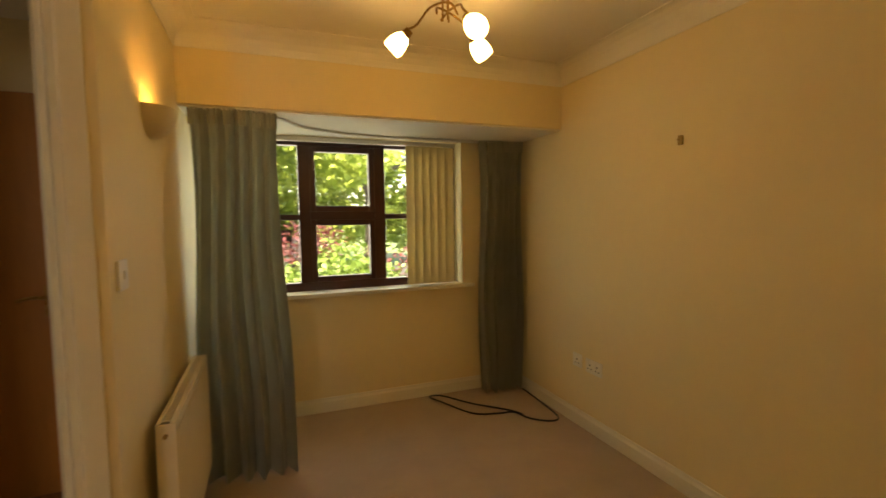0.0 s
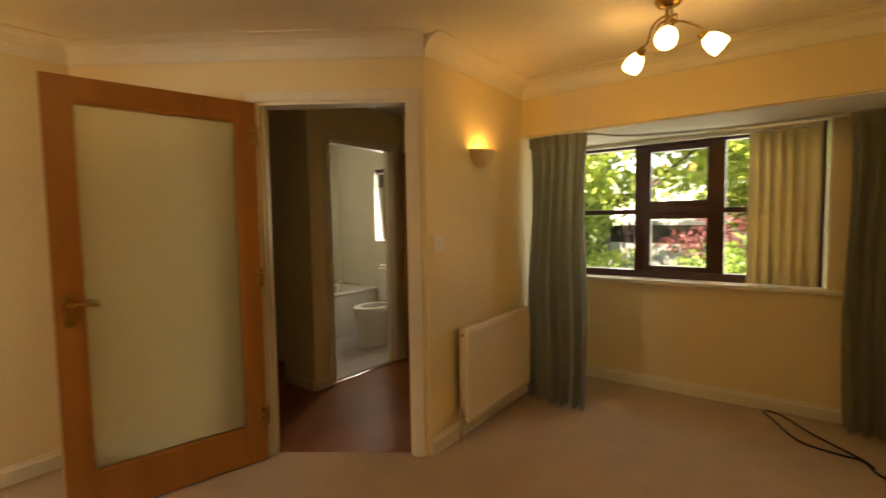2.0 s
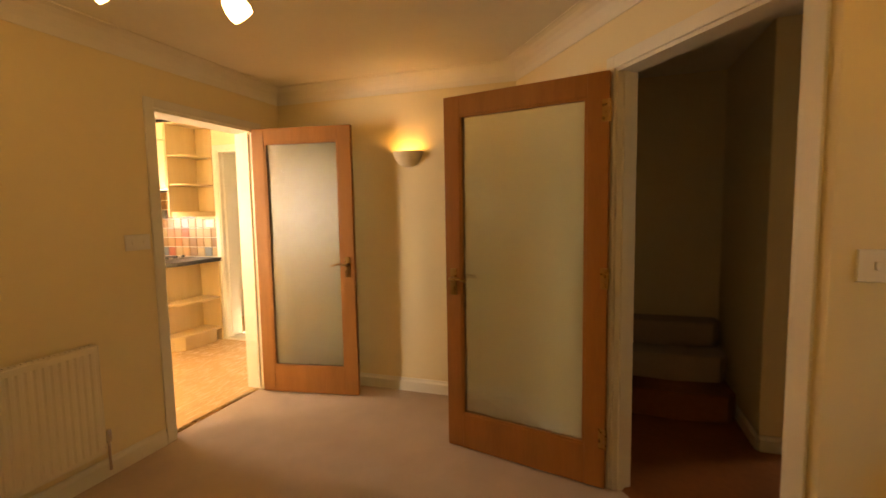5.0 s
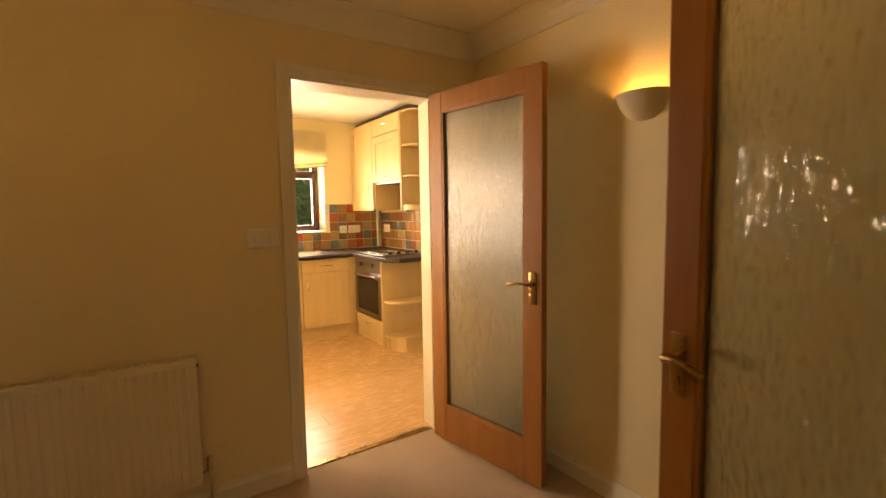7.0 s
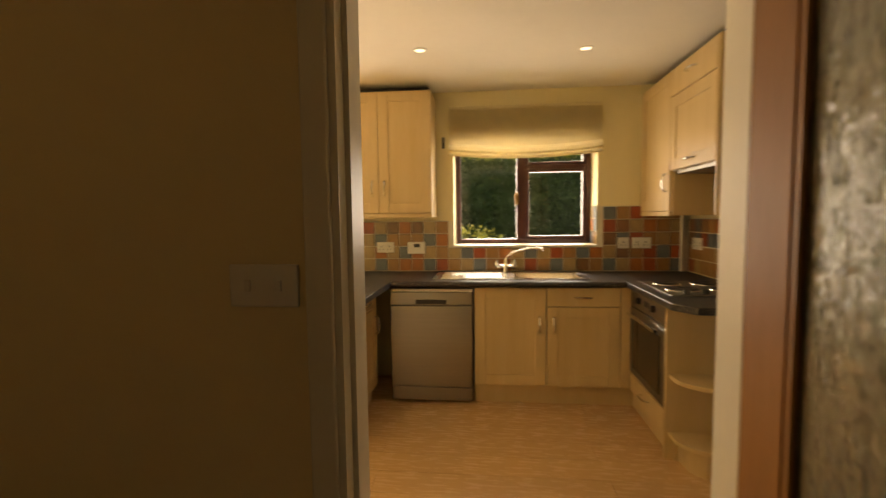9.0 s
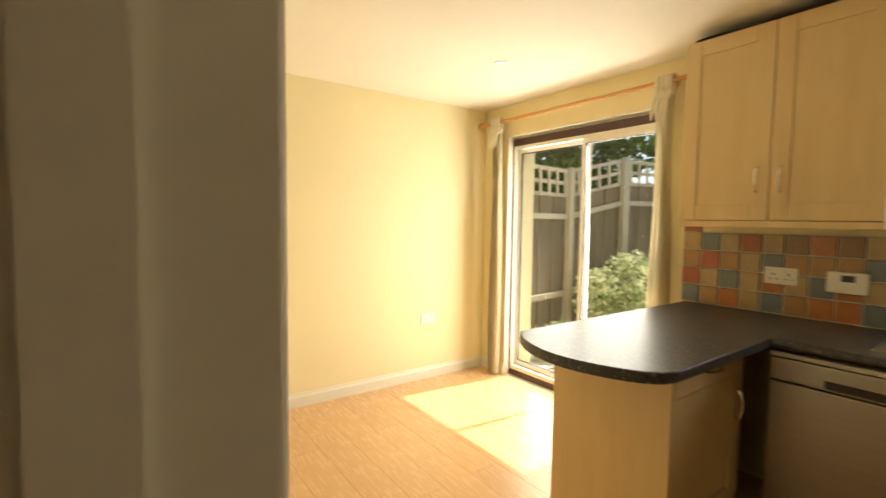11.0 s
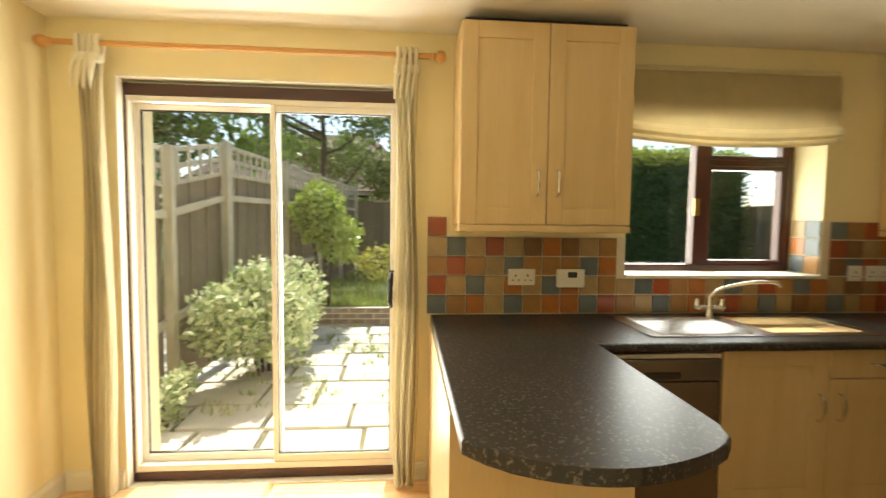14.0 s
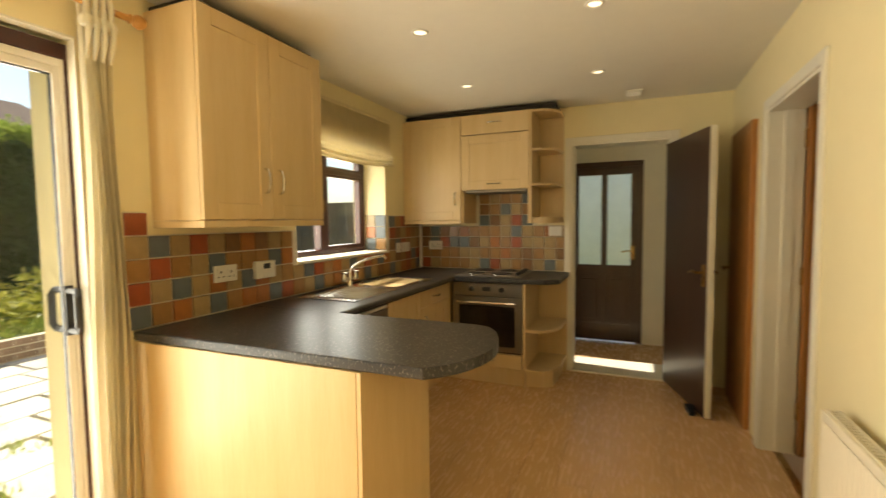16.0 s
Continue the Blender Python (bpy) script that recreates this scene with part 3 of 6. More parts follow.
def glazed_door(name, hinge, angle, width, label):
    t = thing(name, pose(hinge[0], hinge[1], 0.008, 0, 0, angle), label, "door")
    h, st, top, bot, d = 1.975, 0.098, 0.105, 0.2, 0.02
    part("stile", B((0, st, -d, d, 0, h), bev=0.003), "oak", t)
    part("stile", B((width - st, width, -d, d, 0, h), bev=0.003), "oak", t)
    part("rail", B((st, width - st, -d, d, h - top, h), bev=0.003), "oak", t)
    part("rail", B((st, width - st, -d, d, 0, bot), bev=0.003), "oak", t)
    bead = bmesh.new()
    for y in (-1, 1):
        y0, y1 = sorted((y * 0.006, y * 0.017))
        box(bead, st, st + 0.012, y0, y1, bot, h - top)
        box(bead, width - st - 0.012, width - st, y0, y1, bot, h - top)
        box(bead, st + 0.012, width - st - 0.012, y0, y1, bot, bot + 0.012)
        box(bead, st + 0.012, width - st - 0.012, y0, y1, h - top - 0.012, h - top)
    part("glazing_bead", bead, "oak", t)
    part("pane", B((st, width - st, -0.003, 0.003, bot, h - top)), "obscure", t, "rippled obscure glass pane")
    part("handle", lever(lever(bmesh.new(), width - 0.05, 0.96, 1, -1), width - 0.05, 0.96, -1, -1), "brass", t, "brass lever handle", True)
    for z in (0.2, 0.98, 1.75):
        hb = tube(bmesh.new(), [(-0.004, d, z), (-0.004, d, z + 0.1)], 0.007)
        part("hinge", box(hb, 0, 0.03, d, d + 0.002, z, z + 0.1), "brass", t)
    return t


def angle_to(a, b):
    return math.degrees(math.atan2(b[1] - a[1], b[0] - a[0]))


glazed_door("glazed_door", (0.72, 2.14), angle_to((0.72, 2.14), (0.51, 1.27)), 0.88, "open oak framed door with rippled glass leading to the hall")
glazed_door("glazed_door", (0.165, -0.33), angle_to((0.165, -0.33), (0.05, 0.42)), 0.765, "open oak framed door with rippled glass leading to the kitchen")


def flush_door(name, at, width, material, label, handle="brass"):
    t = thing(name, at, label, "door")
    part("leaf", B((0, width, -0.02, 0.02, 0.008, 1.98), bev=0.003), material, t)
    part("handle", lever(lever(bmesh.new(), width - 0.06, 0.98, 1, -1), width - 0.06, 0.98, -1, -1), handle, t, "brass lever handle", True)
    return t


flush_door("flush_door", pose(0.14, 4.025, 0, 0, 0, 0), 0.78, "oak", "closed oak veneer door at the end of the hall")
flush_door("flush_door", pose(-0.10, -0.525, 0, 0, 0, 180), 0.66, "oak", "closed oak veneer cupboard door in the kitchen wall")
flush_door("flush_door", pose(-0.05, 3.17, 0, 0, 0, 187), 0.74, "oak", "open oak veneer door standing inside the bathroom")
ud = flush_door("porch_door", pose(-0.93, -0.955, 0, 0, 0, angle_to((-0.93, -0.955), (-0.22, -0.74))), 0.76, "darkdoor", "open dark brown door between kitchen and porch")
part("leaf_edge", B((0.757, 0.764, -0.021, 0.021, 0.008, 1.98)), "white", ud, "cream painted door edge")
solid("door_wedge", prism(bmesh.new(), [(-0.38, -0.86), (-0.22, -0.84), (-0.23, -0.80), (-0.39, -0.80)], 0.0, 0.03, 0.006), "black", "black rubber wedge holding the porch door open", "doorstop")

fd = thing("front_door", (-2.12, -1.92, 0.0, 0, 0, 90), "closed dark brown front door with two tall panes", "door")
part("frame", B((0, 0.06, -0.04, 0.04, 0, 2.0), (0.73, 0.79, -0.04, 0.04, 0, 2.0), (0.06, 0.73, -0.04, 0.04, 1.94, 2.0), bev=0.003), "darkdoor", fd)
part("leaf", B((0.06, 0.12, -0.022, 0.022, 0.01, 1.94), (0.67, 0.73, -0.022, 0.022, 0.01, 1.94), (0.365, 0.425, -0.022, 0.022, 0.01, 1.94), (0.12, 0.365, -0.022, 0.022, 0.75, 0.86), (0.425, 0.67, -0.022, 0.022, 0.75, 0.86), (0.12, 0.67, -0.021, 0.021, 0.01, 0.2), (0.12, 0.67, -0.021, 0.021, 1.86, 1.94), bev=0.003), "darkdoor", fd)
for x0 in (0.12, 0.425):
    part("panel", B((x0, x0 + 0.245, -0.012, 0.012, 0.2, 0.75), (x0 + 0.04, x0 + 0.205, -0.018, 0.018, 0.25, 0.7), bev=0.004), "darkdoor", fd)
    part("pane", B((x0, x0 + 0.245, -0.003, 0.003, 0.86, 1.86)), "frost", fd, "frosted glass pane").visible_shadow = False
part("handle", lever(bmesh.new(), 0.69, 1.0, -1, -1), "brass", fd, "brass handle", True)
pl = thing("ceiling_light", (-1.65, -1.0, CK), "round ceiling light with white diffuser in the porch", "ceiling light")
part("base", lathe(bmesh.new(), [(0, 0), (0.15, 0), (0.15, -0.02), (0.0, -0.02)]), "plastic", pl, smooth=True)
part("diffuser", lathe(bmesh.new(), [(0.14, -0.02), (0.12, -0.05), (0.06, -0.065), (0.0, -0.07)]), "spot", pl, "lit white diffuser", True)



# ---- windows ----
def casement(name, x0, x1, z0, z1, y, mull, lights, label, fr=0.06, depth=0.07, s=0.04):
    """Timber window: outer frame, mullions, and sashes with panes; lights are (x0, x1, z0, z1)."""
    t = thing(name, (0, 0, 0), label, "window", kind="structure")
    h = depth / 2
    part("window_frame", B((x0, x0 + fr, y - h, y + h, z0, z1), (x1 - fr, x1, y - h, y + h, z0, z1), (x0 + fr, x1 - fr, y - h, y + h, z0, z0 + fr), (x0 + fr, x1 - fr, y - h, y + h, z1 - fr, z1), bev=0.004), "mahog", t)
    for m in mull:
        part("mullion", B((m - 0.04, m + 0.04, y - h + 0.002, y + h - 0.002, z0 + fr, z1 - fr), bev=0.004), "mahog", t)
    for a, b, c, d, sash in lights:
        if sash:
            part("sash", B((a, a + s, y - h * 0.8, y + h * 0.8, c, d), (b - s, b, y - h * 0.8, y + h * 0.8, c, d), (a + s, b - s, y - h * 0.8, y + h * 0.8, c, c + s), (a + s, b - s, y - h * 0.8, y + h * 0.8, d - s, d), bev=0.005), "mahog", t)
        part("pane", B((a + 0.01, b - 0.01, y - 0.003, y + 0.003, c + 0.01, d - 0.01)), "glass", t).visible_shadow = False
    return t


YW = 4.66
fw = casement("window_front", 1.53, 3.27, 0.85, 1.945, YW, (2.12, 2.665),
              ((1.59, 2.08, 0.91, 1.36, False), (1.59, 2.08, 1.40, 1.885, False), (2.16, 2.625, 0.91, 1.36, True), (2.16, 2.625, 1.42, 1.885, True),
               (2.705, 3.21, 0.91, 1.36, False), (2.705, 3.21, 1.40, 1.885, False)), "dark mahogany stained timber window with six panes")
part("transom", B((1.59, 2.08, YW - 0.03, YW + 0.03, 1.36, 1.40), (2.16, 2.625, YW - 0.032, YW + 0.032, 1.36, 1.42), (2.705, 3.21, YW - 0.03, YW + 0.03, 1.36, 1.40), bev=0.004), "mahog", fw)
part("catch", B((1.60, 1.63, YW - 0.07, YW - 0.04, 1.02, 1.14), bev=0.006), "plastic", fw, "white window catch")
solid("sill_front", prism(bmesh.new(), [(1.472, 4.30), (1.56, 4.30), (1.66, 4.455), (3.36, 4.455), (3.36, 4.499), (3.281, 4.499), (3.281, 4.63), (1.531, 4.63), (1.531, 4.499), (1.472, 4.499)], 0.826, 0.852, 0.005), "white", "white painted window sill", "window sill", "structure")

vb = thing("vertical_blind", (3.04, 4.55, 1.93), "cream fabric vertical blind drawn to one side of the front window", "blind")
part("headrail", B((-1.5, 0.2, -0.02, 0.02, -0.03, 0.0), bev=0.004), "plastic", vb, "white headrail")
for i in range(6):
    sl = bmesh.new()
    for k in range(4):
        u0, u1 = k / 4, (k + 1) / 4
        f = lambda u: ((u - 0.5) * 0.089, 0.006 * math.sin(u * math.pi))
        (xa, ya), (xb, yb) = f(u0), f(u1)
        vs = [sl.verts.new(v) for v in ((xa, ya, -1.07), (xb, yb, -1.07), (xb, yb, -0.03), (xa, ya, -0.03))]
        sl.faces.new(vs)
    bmesh.ops.remove_doubles(sl, verts=sl.verts, dist=1e-5)
    bmesh.ops.solidify(sl, geom=sl.faces[:], thickness=0.0012)
    part("slat", sl, "blind", vb, at=pose(-0.15 + i * 0.061, 0, 0, 0, 0, 12 + 3 * (i % 3)))
tube_chain = tube(bmesh.new(), [(0.19, -0.03, -0.03), (0.19, -0.03, -0.9)], 0.003, 6)
part("cord", tube_chain, "plastic", vb)


def drape(name, line, z_top, z_bot, folds, depth, material, label, flare=0.0, thing_name="curtain"):
    """Pleated cloth hung along a plan line, folds swinging either side of it."""
    pts = smooth_line([(x, y, 0) for x, y in line], 12)
    total = sum((b - a).length for a, b in zip(pts, pts[1:]))
    bm = bmesh.new()
    nu, nz = folds * 10, 14
    rng = random.Random(len(name) + folds)
    ph = [rng.uniform(-0.5, 0.5) for _ in range(folds + 2)]
    am = [rng.uniform(0.7, 1.25) for _ in range(folds + 2)]
    grid = []
    for i in range(nu + 1):
        u = i / nu
        s = u * (len(pts) - 1)
        k = min(int(s), len(pts) - 2)
        p = pts[k].lerp(pts[k + 1], s - k)
        d = (pts[k + 1] - pts[k]).normalized()
        nrm = Vector((-d.y, d.x, 0))
        col = []
        fi = u * folds
        a = am[int(fi)] * (1 - fi % 1) + am[int(fi) + 1] * (fi % 1)
        q = ph[int(fi)] * (1 - fi % 1) + ph[int(fi) + 1] * (fi % 1)
        for j in range(nz + 1):
            v = j / nz
            grow = 0.45 + 0.55 * min(1, v * 3.0)
            off = depth * a * grow * math.sin(2 * math.pi * fi + q * v) + 0.25 * depth * math.sin(4.1 * math.pi * fi + 2 * v)
            out = p + nrm * off + d * (0.012 * math.sin(7 * v + 3 * u)) - nrm * flare * v ** 1.5 * (0.5 + u)
            col.append(bm.verts.new((out.x, out.y, z_top + (z_bot - z_top) * v)))
        grid.append(col)
    for a, b in zip(grid, grid[1:]):
        for j in range(nz):
            bm.faces.new((a[j], b[j], b[j + 1], a[j + 1]))
    bmesh.ops.solidify(bm, geom=bm.faces[:], thickness=0.003)
    t = thing(thing_name, (line[0][0], line[0][1], z_bot), label, "curtain")
    bmesh.ops.translate(bm, verts=bm.verts, vec=(-line[0][0], -line[0][1], -z_bot))
    part("cloth", bm, material, t, smooth=True)
    return t, pts


def heading_tape(t, pts, z0, z1, origin, material):
    bm = bmesh.new()
    for a in pts[::2]:
        o = a - Vector((origin[0], origin[1], 0))
        tube(bm, [(o.x, o.y - 0.012, z0), (o.x, o.y - 0.014, z1)], 0.007, 6)
    part("pencil_pleat", bm, material, t)


t, pts = drape("left", [(1.515, 3.90), (1.66, 3.87), (1.80, 3.88), (1.93, 3.92)], 1.93, 0.012, 6, 0.045, "curtain", "grey-green lined curtain gathered beside the radiator", 0.10)
heading_tape(t, pts, 1.84, 1.92, (1.515, 3.90), "curtain")
t, pts = drape("right", [(3.36, 4.36), (3.48, 4.33), (3.60, 4.34), (3.70, 4.32)], 1.92, 0.02, 6, 0.042, "curtain", "grey-green lined curtain gathered in the window corner", 0.0)
heading_tape(t, pts, 1.83, 1.91, (3.36, 4.36), "curtain")
solid("curtain_track", tube(bmesh.new(), smooth_line([(1.54, 3.92, 1.925), (1.9, 3.94, 1.925), (2.1, 4.2, 1.925), (2.5, 4.36, 1.925), (3.1, 4.38, 1.925), (3.7, 4.34, 1.925)], 6), 0.009, 6), "plastic", "white plastic curtain track under the soffit", "curtain track")


# ---- living room things ----
def radiator(name, at, length, h, label, far=False):
    """Panel radiator against a wall behind y = 0, bottom at z = 0."""
    t = thing(name, at, label, "radiator")
    bm = bmesh.new()
    n = int(length / 0.034)
    prof = []
    for i in range(n):
        x = 0.015 + i * (length - 0.03) / n
        w = (length - 0.03) / n
        prof += [(x, 0.088), (x + w * 0.3, 0.096), (x + w * 0.7, 0.096)]
    prof.append((length - 0.015, 0.088))
    lo = [bm.verts.new((x, y, 0.03)) for x, y in prof]
    hi = [bm.verts.new((x, y, h - 0.03)) for x, y in prof]
    for i in range(len(prof) - 1):
        bm.faces.new((lo[i], lo[i + 1], hi[i + 1], hi[i]))
    box(bm, 0, length, 0.078, 0.09, 0, h, bev=0.004)
    box(bm, 0, length, 0.030, 0.042, 0, h, bev=0.004)
    part("panel", bm, "rad", t)
    part("side_cover", B((-0.003, 0.002, 0.03, 0.092, 0.02, h), bev=0.001), "rad", t)
    part("side_cover", B((length - 0.002, length + 0.003, 0.03, 0.092, 0.02, h), bev=0.001), "rad", t)
    g = B((0, length, 0.04, 0.046, h - 0.002, h + 0.004), (0, length, 0.074, 0.08, h - 0.002, h + 0.004))
    for i in range(int(length / 0.022)):
        box(g, 0.008 + i * 0.022, 0.016 + i * 0.022, 0.046, 0.074, h - 0.001, h + 0.003)
    part("top_grille", g, "rad", t)
    for x in (0.15, length - 0.18):
        part("bracket", B((x, x + 0.03, 0, 0.03, 0.1, h - 0.1)), "rad", t)
    e, s = (length, 1) if far else (0.0, -1)
    v = tube(bmesh.new(), [(e, 0.06, 0.04), (e + s * 0.035, 0.06, 0.04), (e + s * 0.035, 0.06, -0.11)], 0.0075)
    lathe(v, [(0.0, 0.02), (0.013, 0.02), (0.016, 0.05), (0.013, 0.085), (0, 0.09)], 12, pose(e + s * 0.035, 0.06, 0.02))
    part("valve", v, "chrome", t, "chrome radiator valve and pipe", True)
    part("air_vent", tube(bmesh.new(), [(e, 0.06, h - 0.04), (e + s * 0.012, 0.06, h - 0.04)], 0.008), "brass", t)
    return t




radiator("radiator", pose(1.47, 3.77, 0.115, 0, 0, -90), 0.83, 0.575, "cream panel radiator on the wall beside the curtain", True)
radiator("radiator", pose(1.42, -0.345, 0.17, 0, 0, 0), 1.30, 0.56, "cream panel radiator on the wall beside the kitchen doorway")
radiator("radiator", pose(2.45, -0.512, 0.15, 0, 0, 180), 1.08, 0.56, "cream panel radiator on the kitchen wall")


def sconce(name, at, label):
    """Half-bowl uplighter on a wall behind y = 0, rim at z = 0."""
    t = thing(name, at, label, "wall light")
    bm = bmesh.new()
    prof = [(0.0, -0.108), (0.04, -0.104), (0.075, -0.083), (0.102, -0.044), (0.116, 0.0), (0.110, 0.0), (0.097, -0.040), (0.070, -0.077), (0.036, -0.097), (0.0, -0.1)]
    lathe(bm, prof, 24, Matrix.Diagonal((1, 0.86, 1, 1)), 0, 180)
    part("bowl", bm, "plaster", t, smooth=True)
    part("back_plate", B((-0.06, 0.06, 0.0, 0.008, -0.085, -0.01), bev=0.002), "plaster", t)
    part("bulb", lathe(bmesh.new(), [(0, -0.085), (0.02, -0.075), (0.028, -0.055), (0.02, -0.035), (0, -0.03)], 12, pose(0, 0.05, 0.028)), "bulb", t, "glowing bulb", True)
    return t


sconce("wall_light", pose(1.47, 3.24, 1.775, 0, 0, -90), "cream plaster half-bowl uplighter, lit, near the curtain")
sconce("wall_light", pose(-0.15, 0.78, 1.795, 0, 0, -90), "cream plaster half-bowl uplighter, lit, between the glazed doors")

cl = thing("ceiling_lamp", (2.60, 3.07, CL), "three-arm antique brass ceiling lamp with lit glass shades", "ceiling lamp")
part("canopy", lathe(bmesh.new(), [(0, 0), (0.055, 0), (0.06, -0.012), (0.045, -0.035), (0.015, -0.045), (0, -0.046)], 24), "brass", cl, smooth=True)
st = bmesh.new()
for k in range(3):
    a = radians(120 * k + 30)
    tube(st, [(0.014 * math.cos(a), 0.014 * math.sin(a), -0.04), (0.016 * math.cos(a), 0.016 * math.sin(a), -0.15)], 0.004, 6)
part("stem", st, "brass", cl, smooth=True)
for tip in ((-0.17, 0.12, -0.21), (0.03, -0.20, -0.235), (0.17, 0.05, -0.215)):
    d = Vector((tip[0], tip[1], 0)).normalized()
    side = Vector((-d.y, d.x, 0))
    arm = part("arm", tube(bmesh.new(), smooth_line([tuple(-d * 0.05 + Vector((0, 0, -0.13))), tuple(-d * 0.02 + side * 0.03 + Vector((0, 0, -0.09))), tuple(d * 0.06 + side * 0.03 + Vector((0, 0, -0.10))), tuple(d * 0.13 + Vector((0, 0, -0.15))), (tip[0] * 0.86, tip[1] * 0.86, tip[2] + 0.045)], 6), 0.005, 8), "brass", cl, smooth=True)
    aim = Vector((d.x * 0.75, d.y * 0.75, -0.66)).normalized()
    mm = Matrix.Translation(Vector(tip) - aim * 0.035) @ aim.to_track_quat("Z", "Y").to_matrix().to_4x4()
    part("lamp_cup", lathe(bmesh.new(), [(0, -0.03), (0.018, -0.028), (0.022, 0.0), (0.02, 0.004)], 16, mm), "brass", arm, smooth=True)
    part("shade", lathe(bmesh.new(), [(0.02, 0.0), (0.034, 0.018), (0.043, 0.045), (0.045, 0.07), (0.04, 0.09), (0.037, 0.089), (0.041, 0.07), (0.0, 0.05)], 20, mm), "shade", arm, "glowing opal glass shade", True)

second_lamp = copy_thing(cl, pose(1.80, 0.80, CL, 0, 0, 22))

def plate(name, at, w, h, label, kind="switch", n=1, mat_name="plastic"):
    """Wiring plate on a wall behind y = 0."""
    t = thing(name, at, label, kind)
    part("plate", B((-w / 2, w / 2, 0, 0.009, -h / 2, h / 2), bev=0.003), mat_name, t)
    for k in range(n):
        cx = (k - (n - 1) / 2) * w / max(n, 1) * 0.9
        if kind == "switch":
            part("rocker", B((cx - 0.006, cx + 0.006, 0.008, 0.014, -0.012, 0.012), bev=0.002), mat_name, t)
        else:
            part("rocker", B((cx + 0.012, cx + 0.024, 0.008, 0.013, 0.012, 0.03), bev=0.002), mat_name, t)
            part("pin_holes", B((cx - 0.004, cx + 0.004, 0.0085, 0.0095, 0.002, 0.014), (cx - 0.02, cx - 0.012, 0.0085, 0.0095, -0.02, -0.013), (cx + 0.010, cx + 0.018, 0.0085, 0.0095, -0.02, -0.013)), "dark", t)
    return t


E_, W_, N_, S_ = 90, -90, 180, 0
plate("light_switch", pose(1.47, 2.79, 1.205, 0, 0, W_), 0.088, 0.088, "white single light switch by the hall doorway", "switch")
plate("light_switch", pose(1.105, -0.345, 1.22, 0, 0, S_), 0.147, 0.088, "white double light switch by the kitchen doorway", "switch", 2)
plate("wall_socket", pose(3.73, 3.50, 0.42, 0, 0, E_), 0.147, 0.088, "white double power socket above the skirting", "socket", 2)
plate("aerial_socket", pose(3.73, 3.66, 0.425, 0, 0, E_), 0.088, 0.088, "white aerial socket beside the power socket", "socket", 1)
plate("wall_socket", pose(3.87, -2.60, 0.52, 0, 0, E_), 0.147, 0.088, "white double power socket on the dining wall", "socket", 2)
nail = tube(bmesh.new(), [(3.735, 2.89, 1.71), (3.70, 2.89, 1.715)], 0.004, 8)
box(nail, 3.715, 3.729, 2.878, 2.902, 1.69, 1.735, 0.003)
solid("picture_hook", nail, "brass", "small brass picture hook on the bare wall", "hook")
cord = [(3.70, 4.30, 0.012), (3.69, 4.02, 0.008), (3.66, 3.78, 0.008), (3.58, 3.74, 0.008), (3.47, 3.83, 0.008), (3.42, 3.96, 0.009), (3.32, 3.98, 0.008), (3.15, 4.05, 0.008), (3.03, 4.30, 0.008), (2.97, 4.50 - 0.06, 0.008), (3.06, 4.43, 0.008), (3.22, 4.20, 0.008), (3.40, 3.98, 0.016), (3.46, 3.90, 0.008)]
solid("cable", tube(bmesh.new(), smooth_line(cord, 6), 0.006, 6), "black", "loose black cable lying in loops on the carpet", "cable", smooth=True)

# ---- hall and bathroom ----
for k in range(3):
    o = [(-0.84, 2.2), (-0.30 - 0.22 * k, 2.2), (-0.20 - 0.22 * k, 2.32), (-0.18 - 0.22 * k, 2.6), (-0.20 - 0.22 * k, 2.88), (-0.28 - 0.22 * k, 2.94), (-0.84, 2.94)]
    solid("stair_step", prism(bmesh.new(), o, -0.002 + 0.18 * k, 0.178 + 0.18 * k, 0.015), "carpet" if k else "hallfloor", "carpeted bottom steps of a staircase in the hall", "stair step", "structure")
wc = thing("toilet", (-0.50, 4.42, 0.003), "white porcelain toilet with cistern under the bathroom window", "toilet")
bw = bmesh.new()
rings = []
for z, rx, ry, cy in ((0.0, 0.11, 0.2, -0.2), (0.1, 0.1, 0.19, -0.2), (0.2, 0.11, 0.2, -0.2), (0.3, 0.16, 0.24, -0.2), (0.39, 0.185, 0.26, -0.19), (0.40, 0.14, 0.21, -0.19), (0.32, 0.1, 0.14, -0.19), (0.22, 0.04, 0.05, -0.19)):
    rings.append([bw.verts.new((rx * math.cos(2 * math.pi * i / 24), cy + ry * math.sin(2 * math.pi * i / 24), z)) for i in range(24)])
for p, q in zip(rings, rings[1:]):
    for i in range(24):
        bw.faces.new((p[i], p[(i + 1) % 24], q[(i + 1) % 24], q[i]))
part("bowl", bw, "porcelain", wc, smooth=True)
seat = bmesh.new()
rings = []
for z, f in ((0.402, 1.0), (0.425, 0.98), (0.425, 0.66), (0.402, 0.64)):
    rings.append([seat.verts.new((0.195 * f * math.cos(2 * math.pi * i / 24), -0.19 + 0.265 * f * math.sin(2 * math.pi * i / 24), z)) for i in range(24)])
for p, q in zip(rings, rings[1:] + rings[:1]):
    for i in range(24):
        seat.faces.new((p[i], p[(i + 1) % 24], q[(i + 1) % 24], q[i]))
part("seat", seat, "porcelain", wc, smooth=True)
part("lid", B((-0.19, 0.19, 0.07, 0.095, 0.42, 0.80), bev=0.01), "porcelain", wc)
part("cistern", B((-0.21, 0.21, 0.12, 0.31, 0.42, 0.80), bev=0.02), "porcelain", wc)
part("cistern_lid", B((-0.22, 0.22, 0.11, 0.32, 0.80, 0.83), bev=0.008), "porcelain", wc)
